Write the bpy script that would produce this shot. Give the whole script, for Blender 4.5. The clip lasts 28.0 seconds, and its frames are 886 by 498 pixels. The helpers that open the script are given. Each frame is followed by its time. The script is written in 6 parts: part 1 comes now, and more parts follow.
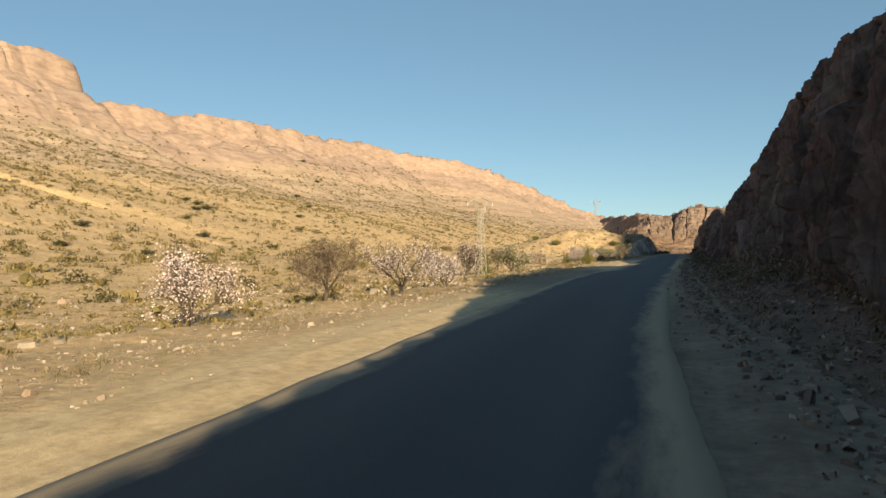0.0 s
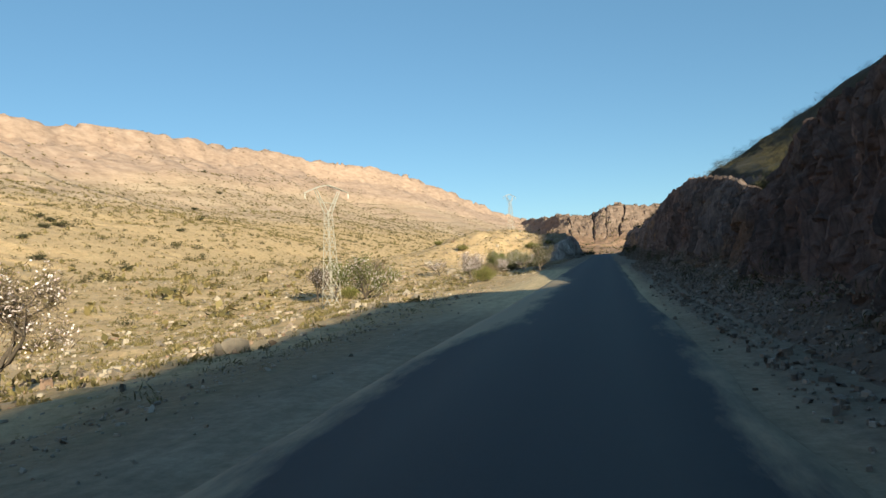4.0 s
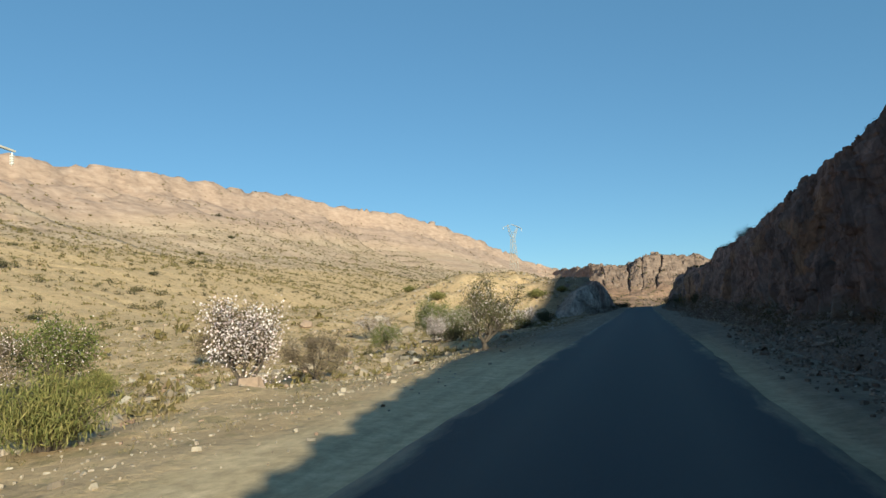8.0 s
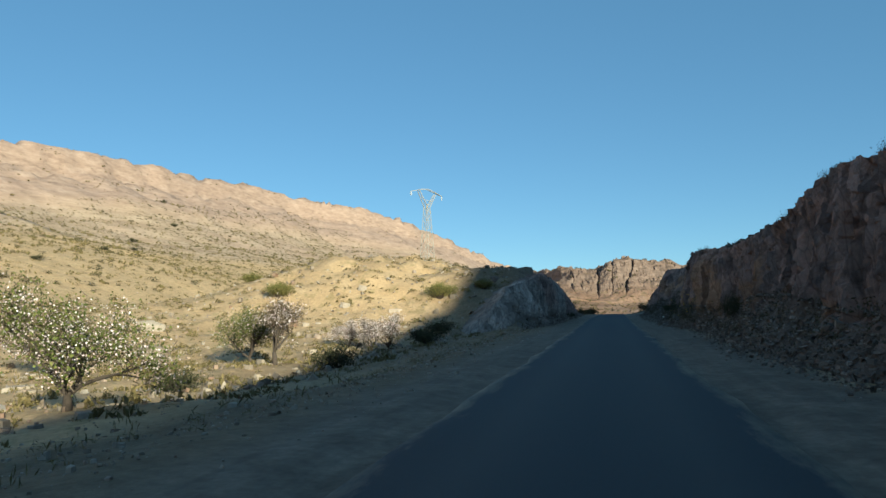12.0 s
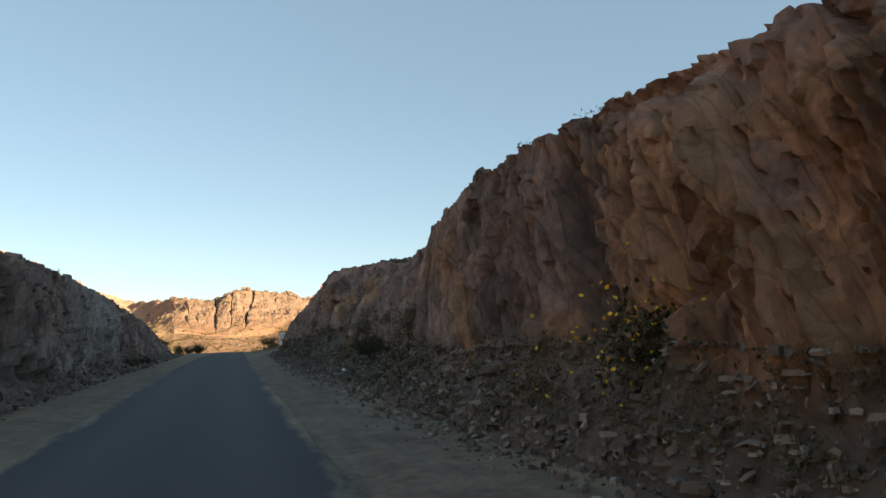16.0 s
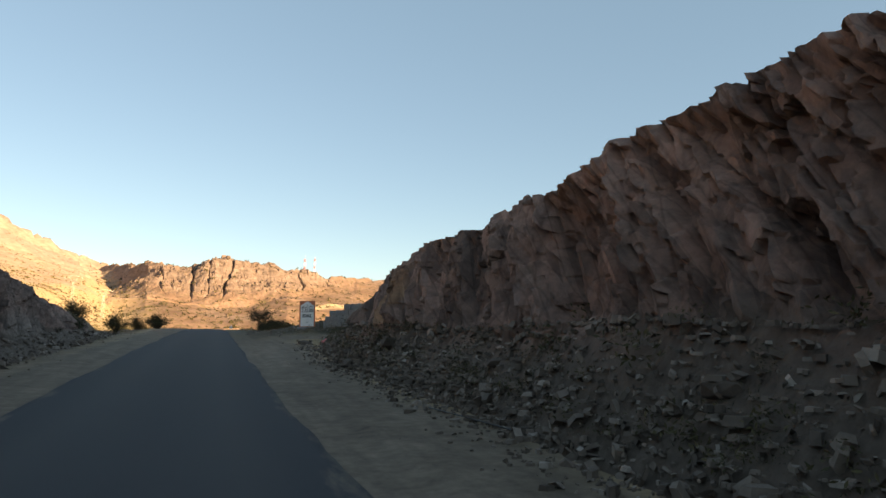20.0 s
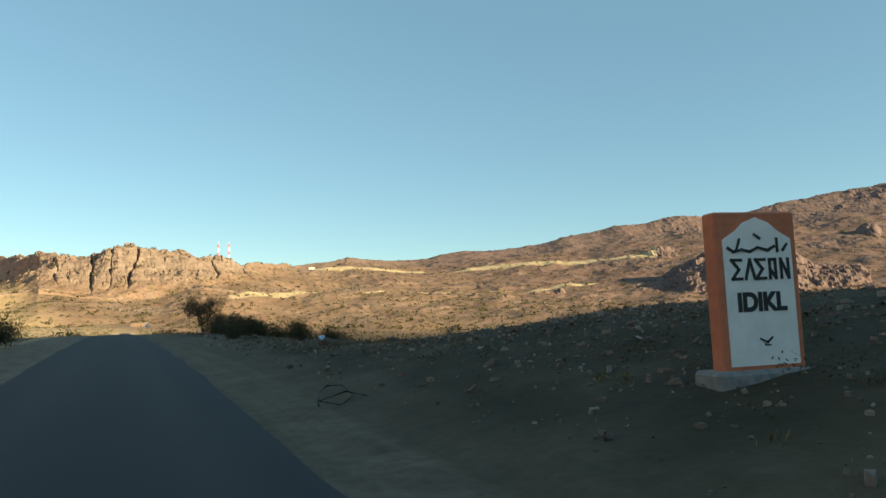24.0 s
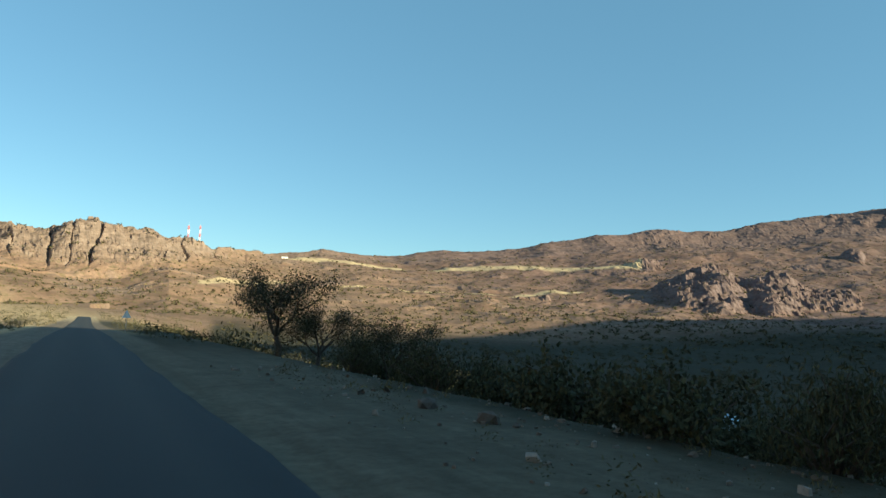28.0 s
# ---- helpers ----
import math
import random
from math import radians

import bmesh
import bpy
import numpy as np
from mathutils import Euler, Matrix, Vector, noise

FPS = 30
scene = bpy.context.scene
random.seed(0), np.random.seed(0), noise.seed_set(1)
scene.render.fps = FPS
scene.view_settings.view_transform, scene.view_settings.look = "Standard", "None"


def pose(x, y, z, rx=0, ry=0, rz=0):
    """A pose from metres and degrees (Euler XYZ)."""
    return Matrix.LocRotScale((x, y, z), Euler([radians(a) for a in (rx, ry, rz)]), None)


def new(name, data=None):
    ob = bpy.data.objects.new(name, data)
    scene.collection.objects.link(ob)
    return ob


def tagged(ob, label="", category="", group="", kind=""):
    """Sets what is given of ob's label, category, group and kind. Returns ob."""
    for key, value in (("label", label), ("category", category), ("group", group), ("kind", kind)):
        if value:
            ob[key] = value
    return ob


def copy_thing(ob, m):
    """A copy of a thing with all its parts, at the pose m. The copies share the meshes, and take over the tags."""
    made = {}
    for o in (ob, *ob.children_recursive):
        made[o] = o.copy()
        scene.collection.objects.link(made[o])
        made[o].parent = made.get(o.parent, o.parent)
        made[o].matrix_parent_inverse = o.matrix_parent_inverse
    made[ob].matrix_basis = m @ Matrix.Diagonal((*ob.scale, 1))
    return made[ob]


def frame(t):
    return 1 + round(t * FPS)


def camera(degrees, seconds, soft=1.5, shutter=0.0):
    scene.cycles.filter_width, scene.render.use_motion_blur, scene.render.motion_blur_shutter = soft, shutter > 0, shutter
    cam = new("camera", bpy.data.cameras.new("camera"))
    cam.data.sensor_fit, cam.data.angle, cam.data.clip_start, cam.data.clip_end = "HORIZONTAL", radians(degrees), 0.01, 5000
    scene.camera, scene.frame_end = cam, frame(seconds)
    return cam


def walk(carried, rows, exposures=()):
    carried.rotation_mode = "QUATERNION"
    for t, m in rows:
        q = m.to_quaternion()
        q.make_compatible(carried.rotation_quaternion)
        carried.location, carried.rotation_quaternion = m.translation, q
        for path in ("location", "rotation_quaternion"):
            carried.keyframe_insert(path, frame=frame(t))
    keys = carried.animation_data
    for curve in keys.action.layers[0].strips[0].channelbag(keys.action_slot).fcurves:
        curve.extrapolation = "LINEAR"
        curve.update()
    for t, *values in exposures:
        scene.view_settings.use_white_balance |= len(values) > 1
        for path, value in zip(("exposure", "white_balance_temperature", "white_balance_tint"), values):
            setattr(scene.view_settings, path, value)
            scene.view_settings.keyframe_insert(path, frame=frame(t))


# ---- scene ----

# ---------------------------------------------------------------- the drive
PATH = [
    (0, 3.181, -0.000, 1.424, 18.703, 1.834, -0.166),
    (0.5, 2.309, 3.929, 1.595, 24.708, 1.658, -1.414),
    (1, 2.016, 7.849, 1.722, 25.334, 1.204, -2.814),
    (1.5, 1.828, 11.781, 1.823, 20.968, 1.806, -2.798),
    (2, 1.262, 15.781, 1.958, 18.701, 1.621, -1.296),
    (2.5, 1.490, 19.972, 2.132, 12.246, 1.399, -0.036),
    (3, 1.060, 24.236, 2.383, 12.567, 2.625, -1.220),
    (3.5, 1.029, 28.878, 2.370, 13.659, 2.483, -2.717),
    (4, 0.870, 33.744, 2.702, 12.703, 2.295, -2.974),
    (4.5, 0.532, 38.745, 2.753, 9.797, 1.687, -1.427),
    (6.5, 0.695, 60.032, 3.160, 11.221, 3.416, -0.247),
    (7, 0.557, 65.590, 3.275, 12.282, 3.130, 0.802),
    (7.5, 0.663, 70.944, 3.628, 15.300, 5.150, -2.183),
    (8, 0.384, 76.169, 3.727, 15.207, 6.422, -2.209),
    (8.5, 0.387, 81.317, 3.939, 10.099, 5.081, -0.409),
    (9, 0.056, 86.390, 4.032, 7.591, 5.835, -3.078),
    (9.5, 0.250, 91.376, 4.241, 13.066, 7.293, -2.008),
    (10, 0.105, 96.266, 4.355, 15.965, 8.074, -0.096),
    (10.5, 0.365, 101.038, 4.590, 17.505, 7.602, -0.574),
    (11, 0.289, 105.714, 4.729, 14.932, 8.382, -1.014),
    (11.5, 0.320, 110.318, 4.879, 14.930, 6.781, 0.110),
    (12, 0.275, 115.003, 4.923, 12.989, 6.372, -0.668),
    (12.5, 0.279, 119.912, 5.123, 10.140, 7.757, 0.665),
    (13, 0.540, 124.946, 5.222, 5.819, 9.327, 3.165),
    (13.5, 0.630, 130.008, 5.425, -6.701, 8.398, 1.508),
    (15.5, 0.841, 150.122, 5.884, -20.122, 8.330, -0.620),
    (16, 0.876, 155.224, 6.200, -16.913, 8.294, -2.133),
    (16.5, 0.910, 160.354, 6.332, -15.808, 8.612, -1.042),
    (17, 0.924, 165.496, 6.464, -16.031, 6.578, -2.711),
    (17.5, 0.938, 170.651, 6.620, -17.650, 7.800, -0.794),
    (18, 0.949, 175.816, 6.774, -17.882, 7.180, 1.122),
    (18.5, 0.963, 180.991, 6.930, -18.150, 8.300, -0.695),
    (19, 0.736, 186.171, 7.122, -15.976, 8.525, -0.292),
    (19.5, 0.988, 191.350, 7.240, -16.550, 9.900, -1.191),
    (20, 0.856, 196.529, 7.428, -18.372, 6.983, 1.278),
    (20.5, 1.025, 201.709, 7.551, -17.656, 6.851, 0.837),
    (21, 1.026, 206.890, 7.654, -20.163, 5.427, -0.064),
    (21.5, 1.075, 212.070, 7.862, -21.406, 6.411, -0.275),
    (22, 1.247, 217.251, 7.940, -23.720, 5.596, -1.345),
    (22.5, 1.364, 222.433, 8.057, -23.654, 6.031, -2.253),
    (24.5, 0.839, 242.934, 8.594, -27.560, 5.380, 0.541),
    (25, 1.054, 248.074, 8.760, -34.727, 5.372, 0.480),
    (25.5, 1.021, 253.139, 8.892, -36.082, 7.493, 2.235),
    (26, 1.034, 258.146, 9.069, -36.542, 6.189, 3.741),
    (26.5, 0.899, 263.212, 9.114, -35.592, 7.081, 4.457),
    (27, 0.759, 268.375, 9.311, -32.688, 5.231, 4.473),
    (27.5, 0.813, 273.676, 9.224, -28.015, 7.789, 3.127),
    (28, 1.071, 279.098, 9.212, -27.834, 5.678, 2.519),
]
cam = camera(63.5, 28.0, soft=1.5, shutter=0.0)
walk(cam, [(t, pose(x, y, z, 90 + p, 0, w) @ pose(0, 0, 0, 0, 0, r)) for t, x, y, z, w, p, r in PATH],
     exposures=[(0, 0.90, 6900, 0), (0.8, 0.85, 6150, -3), (1.6, 0.90, 5700, -2), (3, 0.97, 5800, -4), (4.5, 0.97, 5950, -6), (7, 0.92, 6300, -7), (8, 0.75, 5440, -9), (13.2, 0.83, 5360, -11), (15.5, 1.62, 8350, 7), (18, 1.64, 8650, 11), (21.0, 1.53, 8600, 11), (22.5, 1.40, 8200, 0), (24.5, 1.40, 7000, -10), (28, 1.25, 6050, -15)])

# ---------------------------------------------------------------- daylight
SUN_AZ, SUN_EL = 143.0, 15.5          # degrees clockwise from +y, and up
world = bpy.data.worlds.new("sky")
scene.world = world
world.use_nodes = True
wn = world.node_tree.nodes
sky = wn.new("ShaderNodeTexSky")
sky.sky_type = 'NISHITA'
sky.sun_disc = False
sky.sun_elevation = radians(SUN_EL)
sky.sun_rotation = radians(SUN_AZ)
sky.air_density, sky.dust_density, sky.ozone_density, sky.altitude = 1.0, 0.2, 1.6, 1500
wn["Background"].inputs["Strength"].default_value = 0.08
haze = wn.new("ShaderNodeMix")         # thin even haze evens out the clear sky
haze.data_type = "RGBA"
haze.inputs[0].default_value, haze.inputs[7].default_value = 0.45, (1.15, 2.15, 3.35, 1)
world.node_tree.links.new(sky.outputs[0], haze.inputs[6])
world.node_tree.links.new(haze.outputs[2], wn["Background"].inputs[0])
to_sun = Vector((math.sin(radians(SUN_AZ)) * math.cos(radians(SUN_EL)), math.cos(radians(SUN_AZ)) * math.cos(radians(SUN_EL)), math.sin(radians(SUN_EL))))
sun = new("sun", bpy.data.lights.new("sun", "SUN"))
sun.data.energy, sun.data.angle, sun.data.color = 5.0, radians(0.55), (1.0, 0.82, 0.585)
sun.matrix_world = to_sun.to_track_quat("Z", "Y").to_matrix().to_4x4()


# ---------------------------------------------------------------- materials
def mat(name, build):
    m = bpy.data.materials.new(name)
    m.use_nodes = True
    nt = m.node_tree
    build(nt, nt.nodes["Principled BSDF"])
    return m


def N(nt, kind, **sets):
    n = nt.nodes.new(kind)
    for key, value in sets.items():
        if key in n.inputs:
            n.inputs[key].default_value = value
    return n


def noise_tex(nt, scale, detail=6.0, rough=0.6, stretch=(1, 1, 1), dist=0.0, space="Object"):
    tc = nt.nodes.new("ShaderNodeTexCoord")
    mp = nt.nodes.new("ShaderNodeMapping")
    mp.inputs["Scale"].default_value = stretch
    nt.links.new(tc.outputs[space], mp.inputs[0])
    n = N(nt, "ShaderNodeTexNoise", Scale=scale, Detail=detail, Roughness=rough, Distortion=dist)
    nt.links.new(mp.outputs[0], n.inputs["Vector"])
    return n.outputs["Fac"]


def cells_tex(nt, scale, stretch=(1, 1, 1), out="Color", feature="F1", dip=0.0):
    tc = nt.nodes.new("ShaderNodeTexCoord")
    turn, mp = nt.nodes.new("ShaderNodeMapping"), nt.nodes.new("ShaderNodeMapping")
    turn.inputs["Rotation"].default_value = (dip, 0, 0)
    mp.inputs["Scale"].default_value = stretch
    nt.links.new(tc.outputs["Object"], turn.inputs[0])
    nt.links.new(turn.outputs[0], mp.inputs[0])
    n = N(nt, "ShaderNodeTexVoronoi", Scale=scale)
    n.feature = feature
    nt.links.new(mp.outputs[0], n.inputs["Vector"])
    return n.outputs[out]


def ramp(nt, fac, stops):
    r = nt.nodes.new("ShaderNodeValToRGB")
    el = r.color_ramp.elements
    while len(el) < len(stops):
        el.new(0.5)
    for e, (p, c) in zip(el, stops):
        e.position, e.color = p, (*c, 1) if len(c) == 3 else c
    nt.links.new(fac, r.inputs[0])
    return r.outputs[0]


def mix(nt, fac, a, b, kind="MIX"):
    m = nt.nodes.new("ShaderNodeMix")
    m.data_type, m.blend_type = "RGBA", kind
    for sock, v in ((m.inputs[0], fac), (m.inputs[6], a), (m.inputs[7], b)):
        if isinstance(v, (int, float)):
            sock.default_value = v
        elif isinstance(v, tuple):
            sock.default_value = (*v, 1)
        else:
            nt.links.new(v, sock)
    return m.outputs[2]


def maths(nt, op, a, b=0.0, clamp=False):
    m = nt.nodes.new("ShaderNodeMath")
    m.operation, m.use_clamp = op, clamp
    for sock, v in ((m.inputs[0], a), (m.inputs[1], b)):
        if isinstance(v, (int, float)):
            sock.default_value = v
        else:
            nt.links.new(v, sock)
    return m.outputs[0]


def bump(nt, bsdf, height, strength=0.5, distance=0.05, under=None):
    b = N(nt, "ShaderNodeBump", Strength=strength, Distance=distance)
    nt.links.new(height, b.inputs["Height"])
    if under is not None:
        nt.links.new(under, b.inputs["Normal"])
    nt.links.new(b.outputs[0], bsdf.inputs["Normal"])
    return b.outputs[0]


def attr(nt, name):
    a = nt.nodes.new("ShaderNodeAttribute")
    a.attribute_name = name
    s = nt.nodes.new("ShaderNodeSeparateColor")
    nt.links.new(a.outputs["Color"], s.inputs[0])
    return s.outputs


def b_ground(nt, p):
    zone = attr(nt, "zone")               # red: driven dirt, green: bare rock, blue: brushy valley floor with shade painted in
    big = noise_tex(nt, 0.012, 5, 0.6)
    mid = noise_tex(nt, 0.35, 8, 0.7)
    fine = noise_tex(nt, 5.0, 8, 0.75)
    soil = ramp(nt, mid, [(0.25, (0.37, 0.245, 0.138)), (0.5, (0.52, 0.362, 0.212)), (0.75, (0.63, 0.462, 0.295))])
    soil = mix(nt, maths(nt, "MULTIPLY", big, 0.55), soil, (0.535, 0.378, 0.21))
    tuft = ramp(nt, noise_tex(nt, 0.9, 5, 0.72), [(0.53, (0, 0, 0)), (0.60, (1, 1, 1))])
    soil = mix(nt, maths(nt, "MULTIPLY", tuft, 0.5), soil, (0.26, 0.215, 0.10))
    pebble = ramp(nt, fine, [(0.3, (0.6, 0.57, 0.54)), (0.65, (1.15, 1.12, 1.08))])
    soil = mix(nt, 0.7, soil, pebble, "MULTIPLY")
    ge = nt.nodes.new("ShaderNodeNewGeometry")
    pos = nt.nodes.new("ShaderNodeSeparateXYZ")
    nt.links.new(ge.outputs["Position"], pos.inputs[0])
    east = maths(nt, "ADD", maths(nt, "MULTIPLY", pos.outputs[0], 0.006), maths(nt, "MULTIPLY", pos.outputs[1], 0.0012))
    brown = ramp(nt, noise_tex(nt, 0.03, 8, 0.7), [(0.3, (0.165, 0.098, 0.068)), (0.5, (0.272, 0.166, 0.116)), (0.7, (0.362, 0.232, 0.168))])
    speck = ramp(nt, noise_tex(nt, 0.16, 6, 0.75), [(0.52, (0, 0, 0)), (0.6, (1, 1, 1))])
    brown = mix(nt, maths(nt, "MULTIPLY", speck, 0.6), brown, (0.13, 0.11, 0.05))
    brown = mix(nt, 0.8, brown, ramp(nt, noise_tex(nt, 0.5, 8, 0.75), [(0.3, (0.55, 0.55, 0.5)), (0.65, (1.12, 1.1, 1.08))]), "MULTIPLY")
    soil = mix(nt, ramp(nt, east, [(0.6, (0, 0, 0)), (0.85, (1, 1, 1))]), soil, brown)
    # stony ground of the hill side and pass, colour lowered to deepen its shade
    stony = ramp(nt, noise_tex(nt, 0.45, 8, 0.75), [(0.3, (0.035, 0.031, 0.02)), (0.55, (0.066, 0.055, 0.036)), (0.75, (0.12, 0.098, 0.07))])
    shade_side = maths(nt, "MULTIPLY", ramp(nt, maths(nt, "MULTIPLY", pos.outputs[0], 0.1), [(0.45, (0, 0, 0)), (0.75, (1, 1, 1))]), ramp(nt, maths(nt, "MULTIPLY", pos.outputs[1], 0.001), [(0.44, (1, 1, 1)), (0.5, (0, 0, 0))]))
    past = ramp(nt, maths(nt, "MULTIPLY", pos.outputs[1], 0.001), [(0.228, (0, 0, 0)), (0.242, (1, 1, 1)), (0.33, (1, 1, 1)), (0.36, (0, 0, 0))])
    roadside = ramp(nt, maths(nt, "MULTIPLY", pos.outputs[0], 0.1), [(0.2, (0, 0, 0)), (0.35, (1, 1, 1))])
    soil = mix(nt, maths(nt, "MAXIMUM", shade_side, maths(nt, "MULTIPLY", past, roadside)), soil, stony)
    rock = ramp(nt, noise_tex(nt, 0.10, 9, 0.72, (1, 1, 2.6), 0.6), [(0.3, (0.10, 0.072, 0.058)), (0.48, (0.19, 0.134, 0.108)), (0.62, (0.275, 0.198, 0.160)), (0.75, (0.15, 0.108, 0.088))])
    pale = ramp(nt, noise_tex(nt, 0.09, 9, 0.7, (1, 1, 3.2), 0.5), [(0.3, (0.20, 0.132, 0.104)), (0.5, (0.36, 0.245, 0.192)), (0.7, (0.48, 0.345, 0.275))])
    rock = mix(nt, ramp(nt, east, [(0.6, (0, 0, 0)), (0.85, (1, 1, 1))]), pale, rock)
    # grey screes and pale beds of the upper western slope
    strata = ramp(nt, noise_tex(nt, 0.055, 9, 0.72, (0.35, 0.35, 4.0), 0.8), [(0.32, (0.26, 0.185, 0.135)), (0.47, (0.40, 0.29, 0.208)), (0.58, (0.50, 0.378, 0.28)), (0.66, (0.36, 0.262, 0.19))])
    strata = mix(nt, 0.6, strata, ramp(nt, noise_tex(nt, 0.6, 8, 0.75), [(0.3, (0.6, 0.58, 0.56)), (0.65, (1.15, 1.13, 1.1))]), "MULTIPLY")
    high = maths(nt, "ADD", maths(nt, "MULTIPLY", pos.outputs[2], 0.01), maths(nt, "MULTIPLY", maths(nt, "SUBTRACT", noise_tex(nt, 0.02, 6, 0.7), 0.5), 0.7))
    westward = ramp(nt, maths(nt, "MULTIPLY", pos.outputs[0], -0.005), [(0.5, (0, 0, 0)), (0.75, (1, 1, 1))])
    soil = mix(nt, maths(nt, "MULTIPLY", westward, ramp(nt, high, [(0.42, (0, 0, 0)), (0.62, (0.85, 0.85, 0.85))])), soil, strata)
    col = mix(nt, zone[1], soil, rock)
    mauve = ramp(nt, maths(nt, "MULTIPLY", pos.outputs[0], 0.001), [(0.22, (1, 1, 1)), (0.6, (0.74, 0.72, 0.86))])      # distance haze put into the colour: bluer eastward, and darker
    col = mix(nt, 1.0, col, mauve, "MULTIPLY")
    dirt = ramp(nt, noise_tex(nt, 1.6, 8, 0.7), [(0.3, (0.50, 0.372, 0.225)), (0.7, (0.66, 0.508, 0.322))])
    # darker debris-strewn dirt: shade painted in where cutting and hillward mask it
    shaded_spoil = ramp(nt, noise_tex(nt, 1.1, 8, 0.7), [(0.3, (0.145, 0.114, 0.088)), (0.7, (0.255, 0.203, 0.16))])
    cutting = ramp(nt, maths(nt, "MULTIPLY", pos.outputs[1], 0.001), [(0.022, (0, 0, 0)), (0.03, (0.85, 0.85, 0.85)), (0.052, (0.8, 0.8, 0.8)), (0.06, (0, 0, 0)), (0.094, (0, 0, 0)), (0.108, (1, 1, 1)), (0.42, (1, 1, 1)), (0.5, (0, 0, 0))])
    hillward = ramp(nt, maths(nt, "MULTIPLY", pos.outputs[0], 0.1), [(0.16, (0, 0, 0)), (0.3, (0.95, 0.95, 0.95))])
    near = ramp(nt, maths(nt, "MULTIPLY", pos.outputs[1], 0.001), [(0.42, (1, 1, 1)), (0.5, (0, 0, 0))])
    dirt = mix(nt, maths(nt, "MAXIMUM", cutting, maths(nt, "MULTIPLY", hillward, near)), dirt, shaded_spoil)
    # waste ground of the pass, darkened again with painted shade
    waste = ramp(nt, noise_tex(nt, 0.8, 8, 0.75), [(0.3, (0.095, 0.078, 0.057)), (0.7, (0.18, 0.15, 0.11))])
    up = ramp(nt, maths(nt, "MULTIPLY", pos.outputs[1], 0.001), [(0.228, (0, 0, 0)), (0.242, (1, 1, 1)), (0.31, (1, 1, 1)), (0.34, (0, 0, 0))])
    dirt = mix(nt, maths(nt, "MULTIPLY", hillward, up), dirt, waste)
    tracks = ramp(nt, noise_tex(nt, 2.6, 6, 0.65, (1, 0.05, 1), 0.3), [(0.35, (0.66, 0.65, 0.64)), (0.62, (1.1, 1.08, 1.06))])
    dirt = mix(nt, 0.55, dirt, tracks, "MULTIPLY")
    dirt = mix(nt, 0.8, dirt, pebble, "MULTIPLY")
    # stony earth on the embankment, with the hill's shadow painted in as darkening
    bank_shade = ramp(nt, maths(nt, "MULTIPLY", pos.outputs[0], -0.1), [(0.3, (0, 0, 0)), (0.38, (0.85, 0.85, 0.85)), (0.62, (0.85, 0.85, 0.85)), (0.78, (0, 0, 0))])
    shaded_earth = mix(nt, 0.8, ramp(nt, noise_tex(nt, 1.4, 8, 0.75), [(0.3, (0.10, 0.074, 0.052)), (0.7, (0.215, 0.162, 0.115))]), pebble, "MULTIPLY")
    spur_shade = maths(nt, "MULTIPLY", ramp(nt, maths(nt, "MULTIPLY", pos.outputs[0], -0.05), [(0.17, (0, 0, 0)), (0.2, (0.75, 0.75, 0.75)), (0.5, (0.75, 0.75, 0.75)), (0.75, (0, 0, 0))]),
                 ramp(nt, maths(nt, "MULTIPLY", pos.outputs[1], 0.001), [(0.125, (0, 0, 0)), (0.14, (1, 1, 1)), (0.26, (1, 1, 1)), (0.28, (0, 0, 0))]))
    col = mix(nt, maths(nt, "MAXIMUM", spur_shade, maths(nt, "MULTIPLY", bank_shade, cutting)), col, shaded_earth)
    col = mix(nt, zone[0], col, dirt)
    # brushy valley floor, near black: its shade is put into the colour
    valley_shade = ramp(nt, noise_tex(nt, 0.25, 8, 0.7), [(0.35, (0.026, 0.023, 0.014)), (0.65, (0.062, 0.05, 0.032))])
    col = mix(nt, zone[2], col, valley_shade)
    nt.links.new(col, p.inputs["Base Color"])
    p.inputs["Roughness"].default_value = 0.95
    p.inputs["Specular IOR Level"].default_value = 0.15
    rise = mix(nt, zone[0], noise_tex(nt, 0.22, 9, 0.72), (0.5, 0.5, 0.5))
    b1 = bump(nt, p, rise, 0.6, 0.6)
    bump(nt, p, noise_tex(nt, 7.0, 6, 0.8), 0.5, 0.03, b1)


